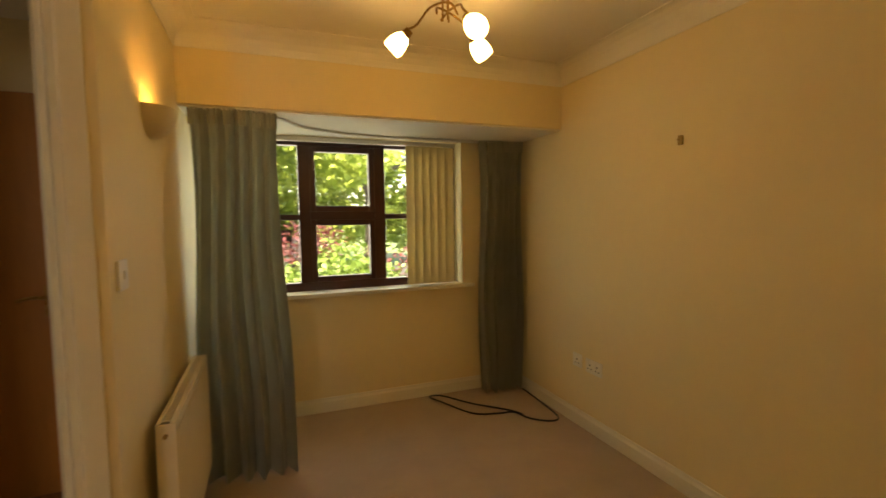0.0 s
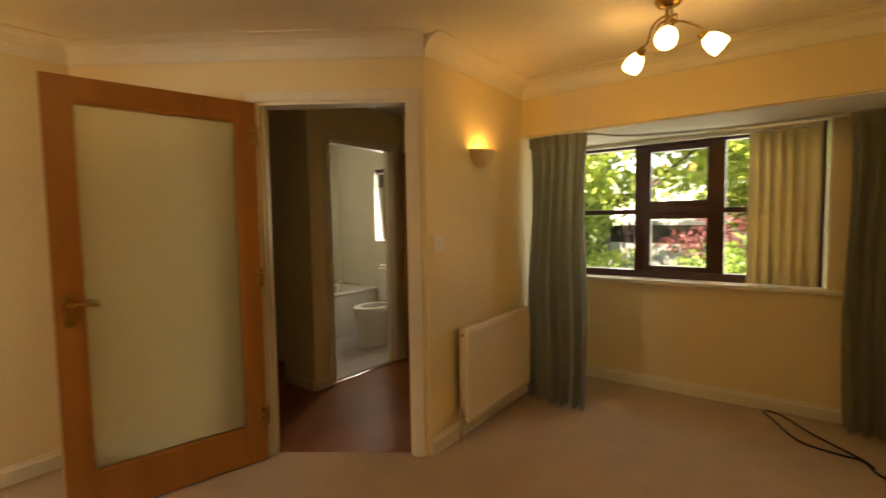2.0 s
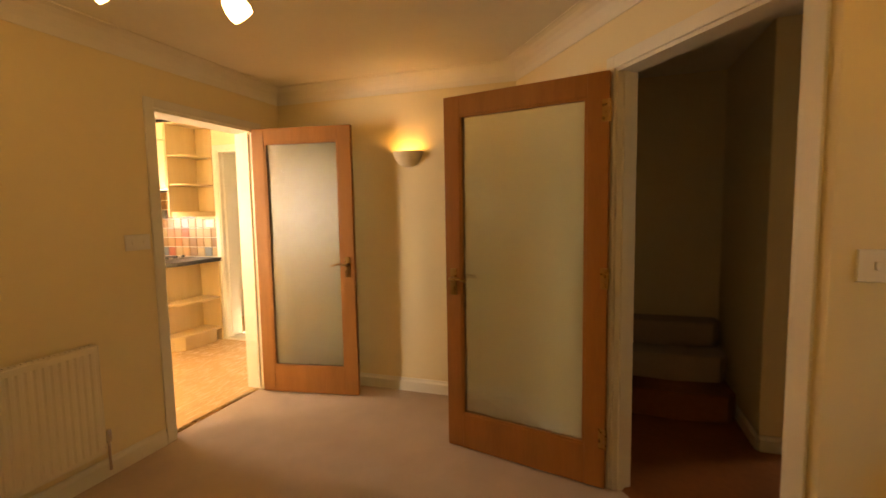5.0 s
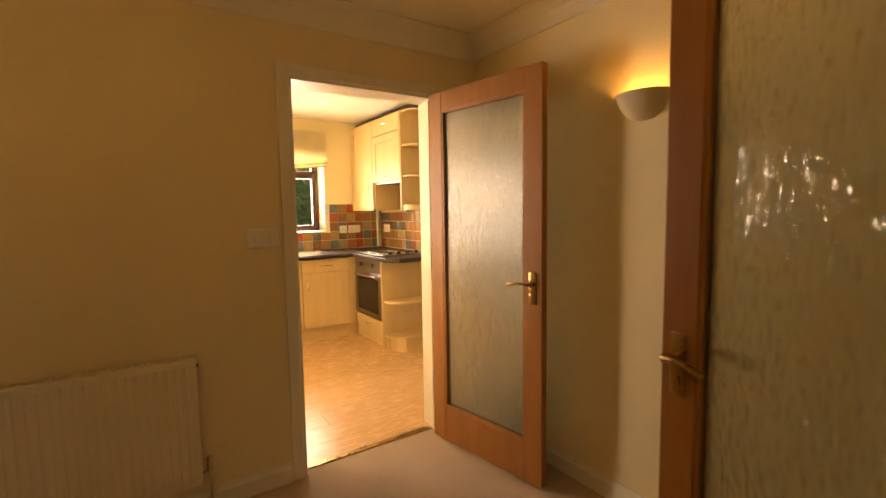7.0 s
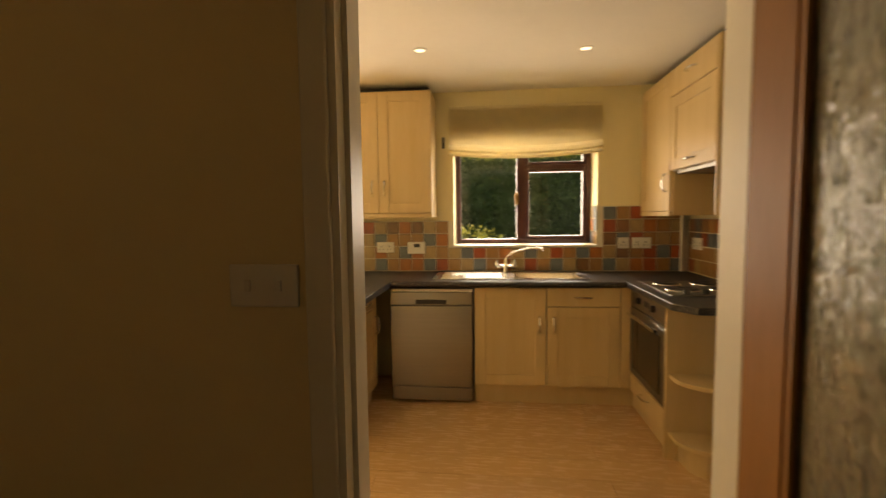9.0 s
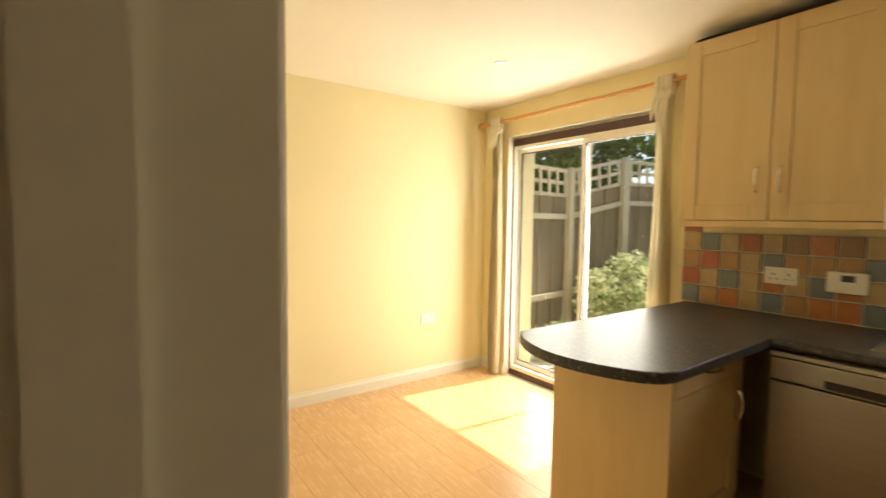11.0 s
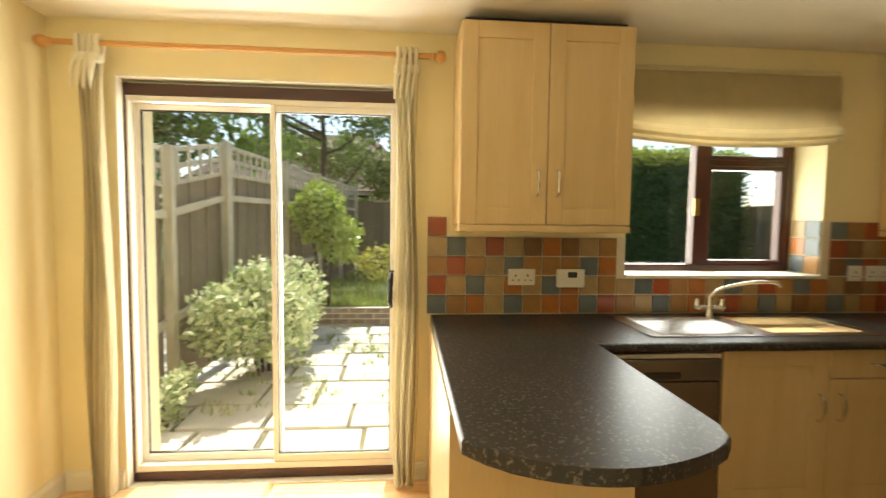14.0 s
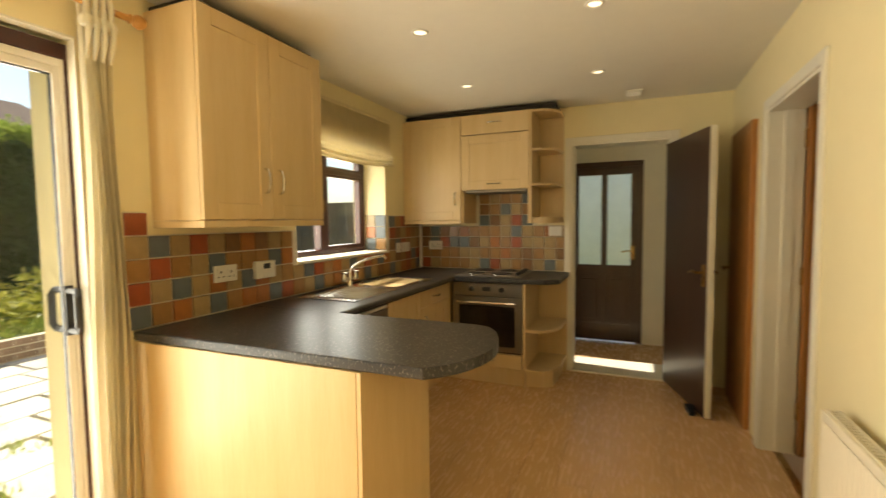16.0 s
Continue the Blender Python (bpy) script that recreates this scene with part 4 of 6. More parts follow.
part("flush_lever", tube(bmesh.new(), [(-0.15, 0.12, 0.74), (-0.15, 0.095, 0.74), (-0.09, 0.09, 0.735)], 0.007), "chrome", wc, "chrome flush lever", True)
bt = thing("bathtub", (-1.65, 3.07, 0.003), "white bathtub with plain side panel", "bathtub")
part("side_panel", B((0.66, 0.69, 0, 1.67, 0, 0.5), bev=0.004), "porcelain", bt)
part("rim", B((0, 0.08, 0, 1.67, 0.49, 0.53), (0.62, 0.70, 0, 1.67, 0.49, 0.53), (0.08, 0.62, 0, 0.09, 0.49, 0.53), (0.08, 0.62, 1.58, 1.67, 0.49, 0.53), bev=0.012), "porcelain", bt)
part("basin", B((0.06, 0.64, 0.07, 1.60, 0.1, 0.12), (0.05, 0.08, 0.07, 1.60, 0.12, 0.5), (0.62, 0.65, 0.07, 1.60, 0.12, 0.5), (0.08, 0.62, 0.07, 0.1, 0.12, 0.5), (0.08, 0.62, 1.57, 1.60, 0.12, 0.5)), "porcelain", bt)
casement("window_bathroom", -0.98, -0.38, 1.11, 1.975, 4.93, (-0.68,), ((-0.92, -0.72, 1.17, 1.91, True), (-0.64, -0.44, 1.17, 1.91, True)), "dark stained timber bathroom window")
rb = thing("roller_blind", (-0.68, 4.79, 1.97), "brown roller blind rolled up above the bathroom window", "blind")
part("roll", tube(bmesh.new(), [(-0.29, 0, -0.03), (0.29, 0, -0.03)], 0.028, 12), "mahog", rb, smooth=True)
part("fabric", B((-0.28, 0.28, 0.018, 0.022, -0.22, -0.03)), "mahog", rb)
tr_ = thing("towel_rail", (-1.0, 3.062 + 0.004, 1.0), "short brown wooden rail on the bathroom wall", "towel rail")
part("bar", tube(bmesh.new(), [(-0.2, 0.06, 0), (0.2, 0.06, 0)], 0.014), "mahog", tr_, smooth=True)
for x in (-0.2, 0.17):
    part("bracket", B((x, x + 0.03, 0, 0.06, -0.02, 0.02), bev=0.003), "mahog", tr_)


# ---- kitchen ----
def shaker(parent, m, w, h, name="door", th=0.02):
    """A framed front in its own plane: x across, z up, face towards -y."""
    f = 0.075 if h > 0.25 else 0.0
    if f:
        bm = B((0, f, -th, 0, 0, h), (w - f, w, -th, 0, 0, h), (f, w - f, -th, 0, 0, f), (f, w - f, -th, 0, h - f, h), bev=0.0025)
        box(bm, f - 0.004, w - f + 0.004, -th + 0.007, -0.002, f - 0.004, h - f + 0.004)
    else:
        bm = B((0, w, -th, 0, 0, h), bev=0.003)
    return part(name, bm, "maple", parent, at=m)


def bow_handle(parent, x, z, upright=True, size=0.12):
    pts = [(-size / 2, 0, 0), (-size / 2 + 0.01, -0.022, 0), (0, -0.032, 0), (size / 2 - 0.01, -0.022, 0), (size / 2, 0, 0)]
    pts = [(x, -0.02 + p[1], z + p[0]) if upright else (x + p[0], -0.02 + p[1], z) for p in pts]
    part("handle", tube(bmesh.new(), smooth_line(pts, 4), 0.0058, 8), "chrome", parent, "satin metal bow handle", True)


def carcass(parent, w, d, z0, z1, name="body"):
    """Box behind the fronts: x 0..w, y 0..d behind the face."""
    t = 0.018
    part(name, B((0, t, 0, d, z0, z1), (w - t, w, 0, d, z0, z1), (t, w - t, 0, d, z0, z0 + t), (t, w - t, 0, d, z1 - t, z1), (t, w - t, d - 0.008, d, z0 + t, z1 - t)), "maple", parent)


# wall cabinet beside the patio door: face at y = -2.89, seen from the north
c1 = thing("wall_cabinet", pose(1.89, -2.912, 0, 0, 0, 180), "pale maple double wall cabinet with two framed doors", "cabinet")
carcass(c1, 0.81, 0.305, 1.385, 2.30)
for x in (0.002, 0.407):
    dr = shaker(c1, pose(x, 0, 1.387), 0.401, 0.911)
    bow_handle(dr, 0.355 if x < 0.1 else 0.045, 0.19)
part("light_rail", B((0.0, 0.81, -0.02, 0.0, 1.352, 1.383), (0.0, 0.018, 0.0, 0.305, 1.352, 1.383), (0.792, 0.81, 0.0, 0.305, 1.352, 1.383), bev=0.003), "maple", c1)
# wall cabinets on the oven side: faces at x = -0.54
c2 = thing("wall_cabinet", pose(-0.562, -3.215, 0, 0, 0, 90), "pale maple single wall cabinet in the kitchen corner", "cabinet")
carcass(c2, 0.575, 0.35, 1.375, 2.29)
dr = shaker(c2, pose(0.002, 0, 1.377), 0.571, 0.911)
bow_handle(dr, 0.525, 0.19)
part("light_rail", B((0.0, 0.575, -0.02, 0.0, 1.342, 1.373), bev=0.003), "maple", c2)
c3 = thing("hood_cabinet", pose(-0.562, -2.638, 0, 0, 0, 90), "pale maple cabinet over the hob hiding the cooker hood", "cabinet")
carcass(c3, 0.61, 0.35, 1.64, 2.29)
dr = shaker(c3, pose(0.002, 0, 2.12), 0.606, 0.168, "flap")
bow_handle(dr, 0.303, 0.09, False)
dr = shaker(c3, pose(0.002, 0, 1.642), 0.606, 0.47)
bow_handle(dr, 0.303, 0.045, False)
part("hood_filter", B((0.03, 0.58, 0.01, 0.33, 1.615, 1.639), bev=0.004), "steel", c3, "steel hood underside")
for x in (-0.001, 0.593):
    part("side_panel", B((x, x + 0.018, 0.0, 0.35, 1.345, 1.64)), "maple", c3)


def quarter(w, d, n=8):
    """Plan of an end shelf: flat against wall and cabinet, rounded at its free corner."""
    return [(0, 0), (w * 0.35, 0)] + [(w * 0.35 + w * 0.65 * math.sin(math.pi / 2 * k / n), d * 0.55 - d * 0.55 * math.cos(math.pi / 2 * k / n)) for k in range(1, n + 1)] + [(w, d), (0, d)]


sh = thing("end_shelves", pose(-0.562, -2.025, 0, 0, 0, 90), "open maple end shelves with rounded fronts above the worktop", "shelf")
part("back_board", B((0.0, 0.225, 0.345, 0.355, 1.345, 2.29), bev=0.001), "maple", sh)
part("side_board", B((0.0, 0.016, -0.018, 0.345, 1.345, 2.29), bev=0.002), "maple", sh)
for z in (1.345, 1.66, 1.95, 2.272):
    part("shelf", prism(bmesh.new(), quarter(0.225, 0.345), z, z + (0.05 if z < 1.4 else 0.018), 0.003), "maple", sh)
# dark boxes painted in for the shade between cabinet tops and ceiling
solid("cabinet_top_shade", B((-0.88, -0.60, -3.21, -1.82, 2.292, 2.335), (1.10, 1.87, -3.21, -2.94, 2.302, 2.33), bev=0.004), "dark", "dark strip standing for the shade above the wall cabinets", "trim", "structure")

# base units under the window: faces at y = -2.66
b1 = thing("base_cabinet", pose(0.755, -2.68, 0, 0, 0, 180), "pale maple sink cupboard with a single framed door", "cabinet")
carcass(b1, 0.50, 0.53, 0.15, 0.86)
dr = shaker(b1, pose(0.002, 0, 0.152), 0.496, 0.70)
bow_handle(dr, 0.452, 0.44)
b2 = thing("base_cabinet", pose(0.252, -2.68, 0, 0, 0, 180), "pale maple base cabinet with drawer above a framed door", "cabinet")
carcass(b2, 0.50, 0.53, 0.15, 0.86)
dr = shaker(b2, pose(0.002, 0, 0.152), 0.496, 0.565)
bow_handle(dr, 0.045, 0.44)
dr = shaker(b2, pose(0.002, 0, 0.722), 0.496, 0.13, "drawer")
bow_handle(dr, 0.25, 0.065, False)
solid("corner_post", B((-0.315, -0.25, -2.70, -2.66, 0.15, 0.86), bev=0.002), "maple", "pale maple corner filler between the base cabinets", "filler")
solid("plinth", B((-0.36, 0.757, -2.745, -2.73, 0.0, 0.148), (-0.375, -0.36, -2.73, -1.99, 0.0, 0.148)), "maple", "pale maple plinth boards under the base cabinets", "plinth")

dw = thing("dishwasher", pose(1.365, -2.675, 0, 0, 0, 180), "brushed steel freestanding dishwasher under the worktop", "dishwasher")
part("body", B((0.003, 0.597, 0.0, 0.52, 0.02, 0.835), bev=0.004), "steel", dw)
part("door", B((0.004, 0.596, -0.025, 0.0, 0.13, 0.72), bev=0.006), "steel", dw)
part("control_panel", B((0.004, 0.596, -0.028, 0.0, 0.725, 0.82), bev=0.006), "steel", dw)
part("grip", B((0.19, 0.41, -0.032, -0.027, 0.735, 0.765), bev=0.004), "dark", dw)
part("worktop_lip", B((0.0, 0.6, -0.02, 0.5, 0.822, 0.842), bev=0.004), "plastic", dw, "pale top edge")
part("kick_plate", B((0.01, 0.59, -0.012, 0.0, 0.03, 0.12), bev=0.003), "steel", dw)

# peninsula
pn = thing("peninsula_cabinet", pose(1.46, -3.21, 0, 0, 0, 0), "pale maple peninsula cabinet under the breakfast bar", "cabinet")
part("back_panel", B((0.525, 0.545, 0.0, 1.14, 0, 0.86), bev=0.002), "maple", pn)
part("end_panel", B((0.0, 0.545, 1.142, 1.16, 0, 0.86), bev=0.002), "maple", pn)
part("body", B((0.02, 0.52, 0.5, 1.14, 0.15, 0.855)), "maple", pn)
part("plinth", B((0.07, 0.5, 0.5, 1.14, 0.0, 0.15)), "maple", pn)
dr = shaker(pn, pose(0.02, 1.138, 0.152, 0, 0, -90), 0.56, 0.565)
bow_handle(dr, 0.515, 0.44)
dr = shaker(pn, pose(0.02, 1.138, 0.722, 0, 0, -90), 0.56, 0.13, "drawer")
bow_handle(dr, 0.28, 0.065, False)

# oven run: faces at x = -0.31
ov = thing("oven", pose(-0.33, -2.635, 0, 0, 0, 90), "built-in brushed steel electric oven with dark glass door", "oven")
part("body", B((0.01, 0.59, 0.0, 0.52, 0.27, 0.855)), "dark", ov)
part("control_panel", B((0.003, 0.597, -0.02, 0.0, 0.742, 0.855), bev=0.003), "steel", ov)
door = part("door", B((0.003, 0.597, -0.022, 0.0, 0.285, 0.736), bev=0.003), "steel", ov)
part("glass", B((0.06, 0.54, -0.026, -0.02, 0.33, 0.665), bev=0.002), "ovenglass", door, "dark oven glass")
part("handle", tube(tube(tube(bmesh.new(), [(0.05, -0.055, 0.695), (0.55, -0.055, 0.695)], 0.011), [(0.08, -0.02, 0.695), (0.08, -0.055, 0.695)], 0.008), [(0.52, -0.02, 0.695), (0.52, -0.055, 0.695)], 0.008), "chrome", door, "steel bar handle", True)
for x in (0.17, 0.43):
    part("knob", tube(bmesh.new(), [(x, -0.02, 0.80), (x, -0.042, 0.80)], [0.022, 0.018], 20), "black", ov, smooth=True)
part("clock_display", B((0.265, 0.335, -0.0225, -0.019, 0.785, 0.82), bev=0.001), "black", ov)
od = thing("plinth_drawer_unit", pose(-0.33, -2.635, 0, 0, 0, 90), "pale maple drawer below the oven", "drawer")
dr = shaker(od, pose(0.003, 0, 0.152), 0.594, 0.115, "front")
bow_handle(dr, 0.3, 0.06, False)
part("body", B((0.02, 0.58, 0.001, 0.5, 0.155, 0.262)), "maple", od)
eb = thing("end_shelves", pose(-0.33, -2.03, 0, 0, 0, 90), "open maple end shelves with rounded fronts below the worktop", "shelf")
part("side_board", B((0.0, 0.018, -0.02, 0.56, 0.0, 0.86), bev=0.002), "maple", eb)
part("back_board", B((0.018, 0.27, 0.55, 0.565, 0.0, 0.86)), "maple", eb)
for z in (0.13, 0.46):
    part("shelf", prism(bmesh.new(), quarter(0.27, 0.55), z, z + 0.022, 0.004), "maple", eb)
part("plinth", prism(bmesh.new(), [(0.018, 0.05), (0.15, 0.06), (0.22, 0.12), (0.24, 0.5), (0.018, 0.5)], 0.0, 0.128), "maple", eb)

# worktop: one U-shaped slab with a bowed peninsula end and holes for the sink bowl
arc = [(2.0, -1.80)] + [(2.0 - 0.60 * u, -1.80 + 0.15 * math.sin(math.pi * (0.12 + 0.80 * u)) - 0.055 * (1 - u)) for u in [k / 12 for k in range(1, 13)]] + [(1.365, -1.80), (1.345, -1.86)]
arc[0] = (2.0, -1.82)
wt = thing("worktop", (0, 0, 0), "speckled dark grey laminate worktop with bowed peninsula end", "worktop")
bmw = prism(bmesh.new(), [(2.0, -3.218)] + arc + [(1.345, -2.60), (1.345, -3.218)], 0.862, 0.902, 0.008)
part("peninsula_top", bmw, "worktop", wt)
wbm = B((0.47, 1.3448, -3.218, -2.615, 0.862, 0.902), (-0.2718, -0.02, -3.218, -2.615, 0.862, 0.902))
box(wbm, -0.02, 0.47, -2.735, -2.615, 0.862, 0.902)
box(wbm, -0.02, 0.47, -3.218, -3.11, 0.862, 0.902)
part("sink_run_top", wbm, "worktop", wt)
part("front_edge", tube(bmesh.new(), [(-0.272, -2.615, 0.882), (1.345, -2.615, 0.882)], 0.0195, 10), "worktop", wt, smooth=True)
part("oven_run_top", prism(bmesh.new(), [(-0.915, -3.218), (-0.272, -3.218), (-0.272, -1.86), (-0.36, -1.745), (-0.915, -1.745)], 0.862, 0.902, 0.008), "worktop", wt)

sk = thing("sink", (0, 0, 0.902), "stainless steel inset sink with ribbed drainer and bowl", "sink")
sbm = B((-0.06, -0.005, -3.13, -2.70, 0, 0.005), (0.455, 1.06, -3.13, -2.70, 0, 0.005), (-0.005, 0.455, -3.13, -3.085, 0, 0.005), (-0.005, 0.455, -2.755, -2.70, 0, 0.005))
part("rim", sbm, "sinksteel", sk)
part("bowl", B((-0.005, 0.455, -3.09, -2.75, -0.16, -0.155), (-0.008, -0.003, -3.09, -2.75, -0.155, 0.002), (0.452, 0.457, -3.09, -2.75, -0.155, 0.002), (-0.003, 0.452, -3.09, -3.085, -0.155, 0.002), (-0.003, 0.452, -2.755, -2.75, -0.155, 0.002)), "sinksteel", sk)
for i in range(11):
    part("rib", tube(bmesh.new(), [(0.56, -3.07 + i * 0.033, 0.006), (1.0, -3.07 + i * 0.033, 0.006)], 0.005, 6), "sinksteel", sk, smooth=True)
part("waste", lathe(bmesh.new(), [(0, -0.152), (0.035, -0.152), (0.04, -0.155)], 16, pose(0.225, -2.92, 0)), "chrome", sk, smooth=True)
tp = thing("mixer_tap", (0.52, -3.105, 0.907), "chrome mixer tap with a long swivel spout and two handles", "tap")
part("body", lathe(lathe(tube(bmesh.new(), [(-0.07, 0, 0.05), (0.07, 0, 0.05)], 0.014, 12), [(0.022, 0), (0.018, 0.05), (0.013, 0.11), (0, 0.112)], 16), [(0.026, 0), (0.026, 0.006), (0, 0.006)], 16), "chrome", tp, smooth=True)
for s in (-1, 1):
    part("handle", lathe(tube(bmesh.new(), [(s * 0.07, -0.025, 0.1), (s * 0.07, 0.025, 0.1)], 0.006), [(0.018, 0.045), (0.02, 0.07), (0.012, 0.095), (0, 0.1)], 12, pose(s * 0.07, 0, 0)), "chrome", tp, smooth=True)
part("spout", tube(bmesh.new(), smooth_line([(0, 0, 0.1), (-0.04, 0.02, 0.15), (-0.16, 0.09, 0.195), (-0.25, 0.13, 0.2), (-0.28, 0.14, 0.18)], 6), 0.009, 10), "chrome", tp, smooth=True)
hb = thing("hob", (-0.60, -2.33, 0.902), "stainless steel four-ring hob with black control knobs", "hob")
part("plate", B((-0.25, 0.25, -0.29, 0.27, 0, 0.008), bev=0.003), "steel", hb)
for x, y, r in ((-0.12, -0.15, 0.09), (0.12, -0.15, 0.075), (-0.12, 0.08, 0.075), (0.12, 0.08, 0.09)):
    part("ring", lathe(bmesh.new(), [(r, 0.008), (r, 0.016), (r - 0.006, 0.02), (0.02, 0.019), (0.015, 0.015), (0, 0.015)], 28, pose(x, y, 0)), "black", hb, smooth=True)
    part("trim_ring", lathe(bmesh.new(), [(r + 0.008, 0.008), (r + 0.006, 0.012), (r, 0.012)], 28, pose(x, y, 0)), "chrome", hb, smooth=True)
for i in range(4):
    part("knob", lathe(bmesh.new(), [(0.02, 0.008), (0.018, 0.034), (0, 0.036)], 16, pose(-0.15 + i * 0.1, 0.225, 0)), "black", hb, smooth=True)

kw = casement("window_kitchen", -0.205, 0.935, 1.115, 1.945, -3.465, (0.375,), ((0.415, 0.893, 1.157, 1.903, False), (-0.163, 0.335, 1.157, 1.75, True), (-0.163, 0.335, 1.785, 1.903, True)), "dark mahogany stained kitchen window with a top vent", 0.042, 0.07, 0.026)
part("transom", B((-0.163, 0.335, -3.495, -3.435, 1.75, 1.785), bev=0.004), "mahog", kw)
part("latch", B((0.40, 0.43, -3.43, -3.40, 1.45, 1.55), bev=0.004), "brass", kw)
solid("sill_kitchen", B((-0.208, 0.938, -3.43, -3.20, 1.102, 1.118), bev=0.003), "white", "white kitchen window sill", "window sill", "structure")
rmb = thing("roman_blind", (0.37, -3.195, 1.86), "cream fabric roman blind pulled up over the kitchen window", "blind")
part("head_rail", B((-0.60, 0.60, -0.022, 0.018, 0.35, 0.375), bev=0.003), "blind", rmb)
cb = bmesh.new()
cols = []
for i in range(25):
    x = -0.60 + 1.2 * i / 24
    sag = 0.035 * (1 - (2 * i / 24 - 1) ** 2)
    cols.append([cb.verts.new((x, y, z)) for y, z in ((0.016, 0.352), (0.02, 0.20 - sag * 0.2), (0.024, 0.085 - sag), (0.05, 0.06 - sag), (0.052, 0.035 - sag), (0.03, 0.02 - sag), (0.05, 0.0 - sag), (0.045, -0.015 - sag), (0.015, -0.01 - sag))])
for a, b in zip(cols, cols[1:]):
    for j in range(8):
        cb.faces.new((a[j], b[j], b[j + 1], a[j + 1]))
bmesh.ops.solidify(cb, geom=cb.faces[:], thickness=0.002)
part("fabric", cb, "blind", rmb, smooth=True)
part("cord_cleat", B((0.64, 0.66, -0.025, -0.012, 0.05, 0.14), bev=0.003), "black", rmb)

# ---- patio door ----
pd = thing("patio_door", (0, 0, 0), "white sliding patio door in a dark stained timber frame", "patio door", kind="structure")
Y0 = -3.30
part("outer_frame", B((2.163, 2.178, Y0 - 0.06, Y0 + 0.03, 0.0, 2.075), (3.548, 3.563, Y0 - 0.06, Y0 + 0.03, 0.0, 2.075), (2.178, 3.548, Y0 - 0.06, Y0 + 0.03, 2.015, 2.075), (2.178, 3.548, Y0 - 0.06, Y0 + 0.03, 0.0, 0.05), bev=0.004), "mahog", pd)
part("inner_frame", B((2.178, 2.192, Y0 - 0.055, Y0 + 0.026, 0.05, 2.015), (3.534, 3.548, Y0 - 0.055, Y0 + 0.026, 0.05, 2.015), (2.192, 3.534, Y0 - 0.055, Y0 + 0.026, 1.985, 2.015), (2.192, 3.534, Y0 - 0.055, Y0 + 0.026, 0.05, 0.085), bev=0.003), "plastic", pd, "white painted metal frame")
for nm, a, b, y in (("sliding_panel", 2.192, 2.84, Y0 + 0.005), ("fixed_panel", 2.80, 3.534, Y0 - 0.035)):
    e = 0.026
    p_ = part(nm, B((a, a + e, y - 0.015, y + 0.015, 0.085, 1.985), (b - e, b, y - 0.015, y + 0.015, 0.085, 1.985), (a + e, b - e, y - 0.015, y + 0.015, 1.955, 1.985), (a + e, b - e, y - 0.015, y + 0.015, 0.085, 0.125), bev=0.003), "plastic", pd, "white panel frame")
    part("pane", B((a + e - 0.004, b - e + 0.004, y - 0.003, y + 0.003, 0.12, 1.96)), "glass", p_).visible_shadow = False
    part("gasket", B((a + e, a + e + 0.004, y - 0.008, y + 0.008, 0.125, 1.955), (b - e - 0.004, b - e, y - 0.008, y + 0.008, 0.125, 1.955), (a + e + 0.004, b - e - 0.004, y - 0.008, y + 0.008, 0.125, 0.131), (a + e + 0.004, b - e - 0.004, y - 0.008, y + 0.008, 1.949, 1.955)), "black", p_)
hh = bmesh.new()
box(hh, 2.192, 2.222, Y0 + 0.02, Y0 + 0.03, 0.93, 1.13, 0.003)
for side, y_ in ((1, Y0 + 0.03), (-1, Y0 - 0.01)):
    tube(hh, [(2.207, y_, 0.95), (2.207, y_ + side * 0.055, 0.95), (2.215, y_ + side * 0.068, 0.97), (2.215, y_ + side * 0.068, 1.09), (2.207, y_ + side * 0.055, 1.11), (2.207, y_, 1.11)], 0.014)
part("handle", hh, "black", pd, "black pull handle")
solid("trim_patio_reveal", B((2.163, 2.168, -3.27, -3.218, 0, 2.10), (3.558, 3.563, -3.27, -3.218, 0, 2.10), (2.168, 3.558, -3.27, -3.218, 2.09, 2.099), bev=0.001), "white", "white painted reveal round the patio door", "trim", "structure")

solid("threshold_patio", B((2.165, 3.561, -3.56, -3.2205, -0.1, -0.002), bev=0.002), "white", "pale painted threshold under the patio door", "threshold", "structure")
rod = thing("curtain_pole", (2.9, -3.135, 2.215), "pine curtain pole with ball finials over the patio door", "curtain pole")
part("pole", tube(bmesh.new(), [(-0.90, 0, 0), (0.90, 0, 0)], 0.0135, 12), "pole", rod, smooth=True)
for s in (-1, 1):
    part("finial", lathe(bmesh.new(), [(0.0135, 0), (0.02, 0.008), (0.013, 0.018), (0.026, 0.03), (0.03, 0.045), (0.022, 0.065), (0, 0.072)], 16, pose(s * 0.89, 0, 0, 0, 90 * s, 0)), "pole", rod, smooth=True)
    part("bracket", tube(tube(bmesh.new(), [(s * 0.78, -0.085, 0), (s * 0.78, 0.0, 0)], 0.011), [(s * 0.78, -0.085, 0), (s * 0.78, -0.08, 0)], 0.028, 16), "pole", rod, smooth=True)


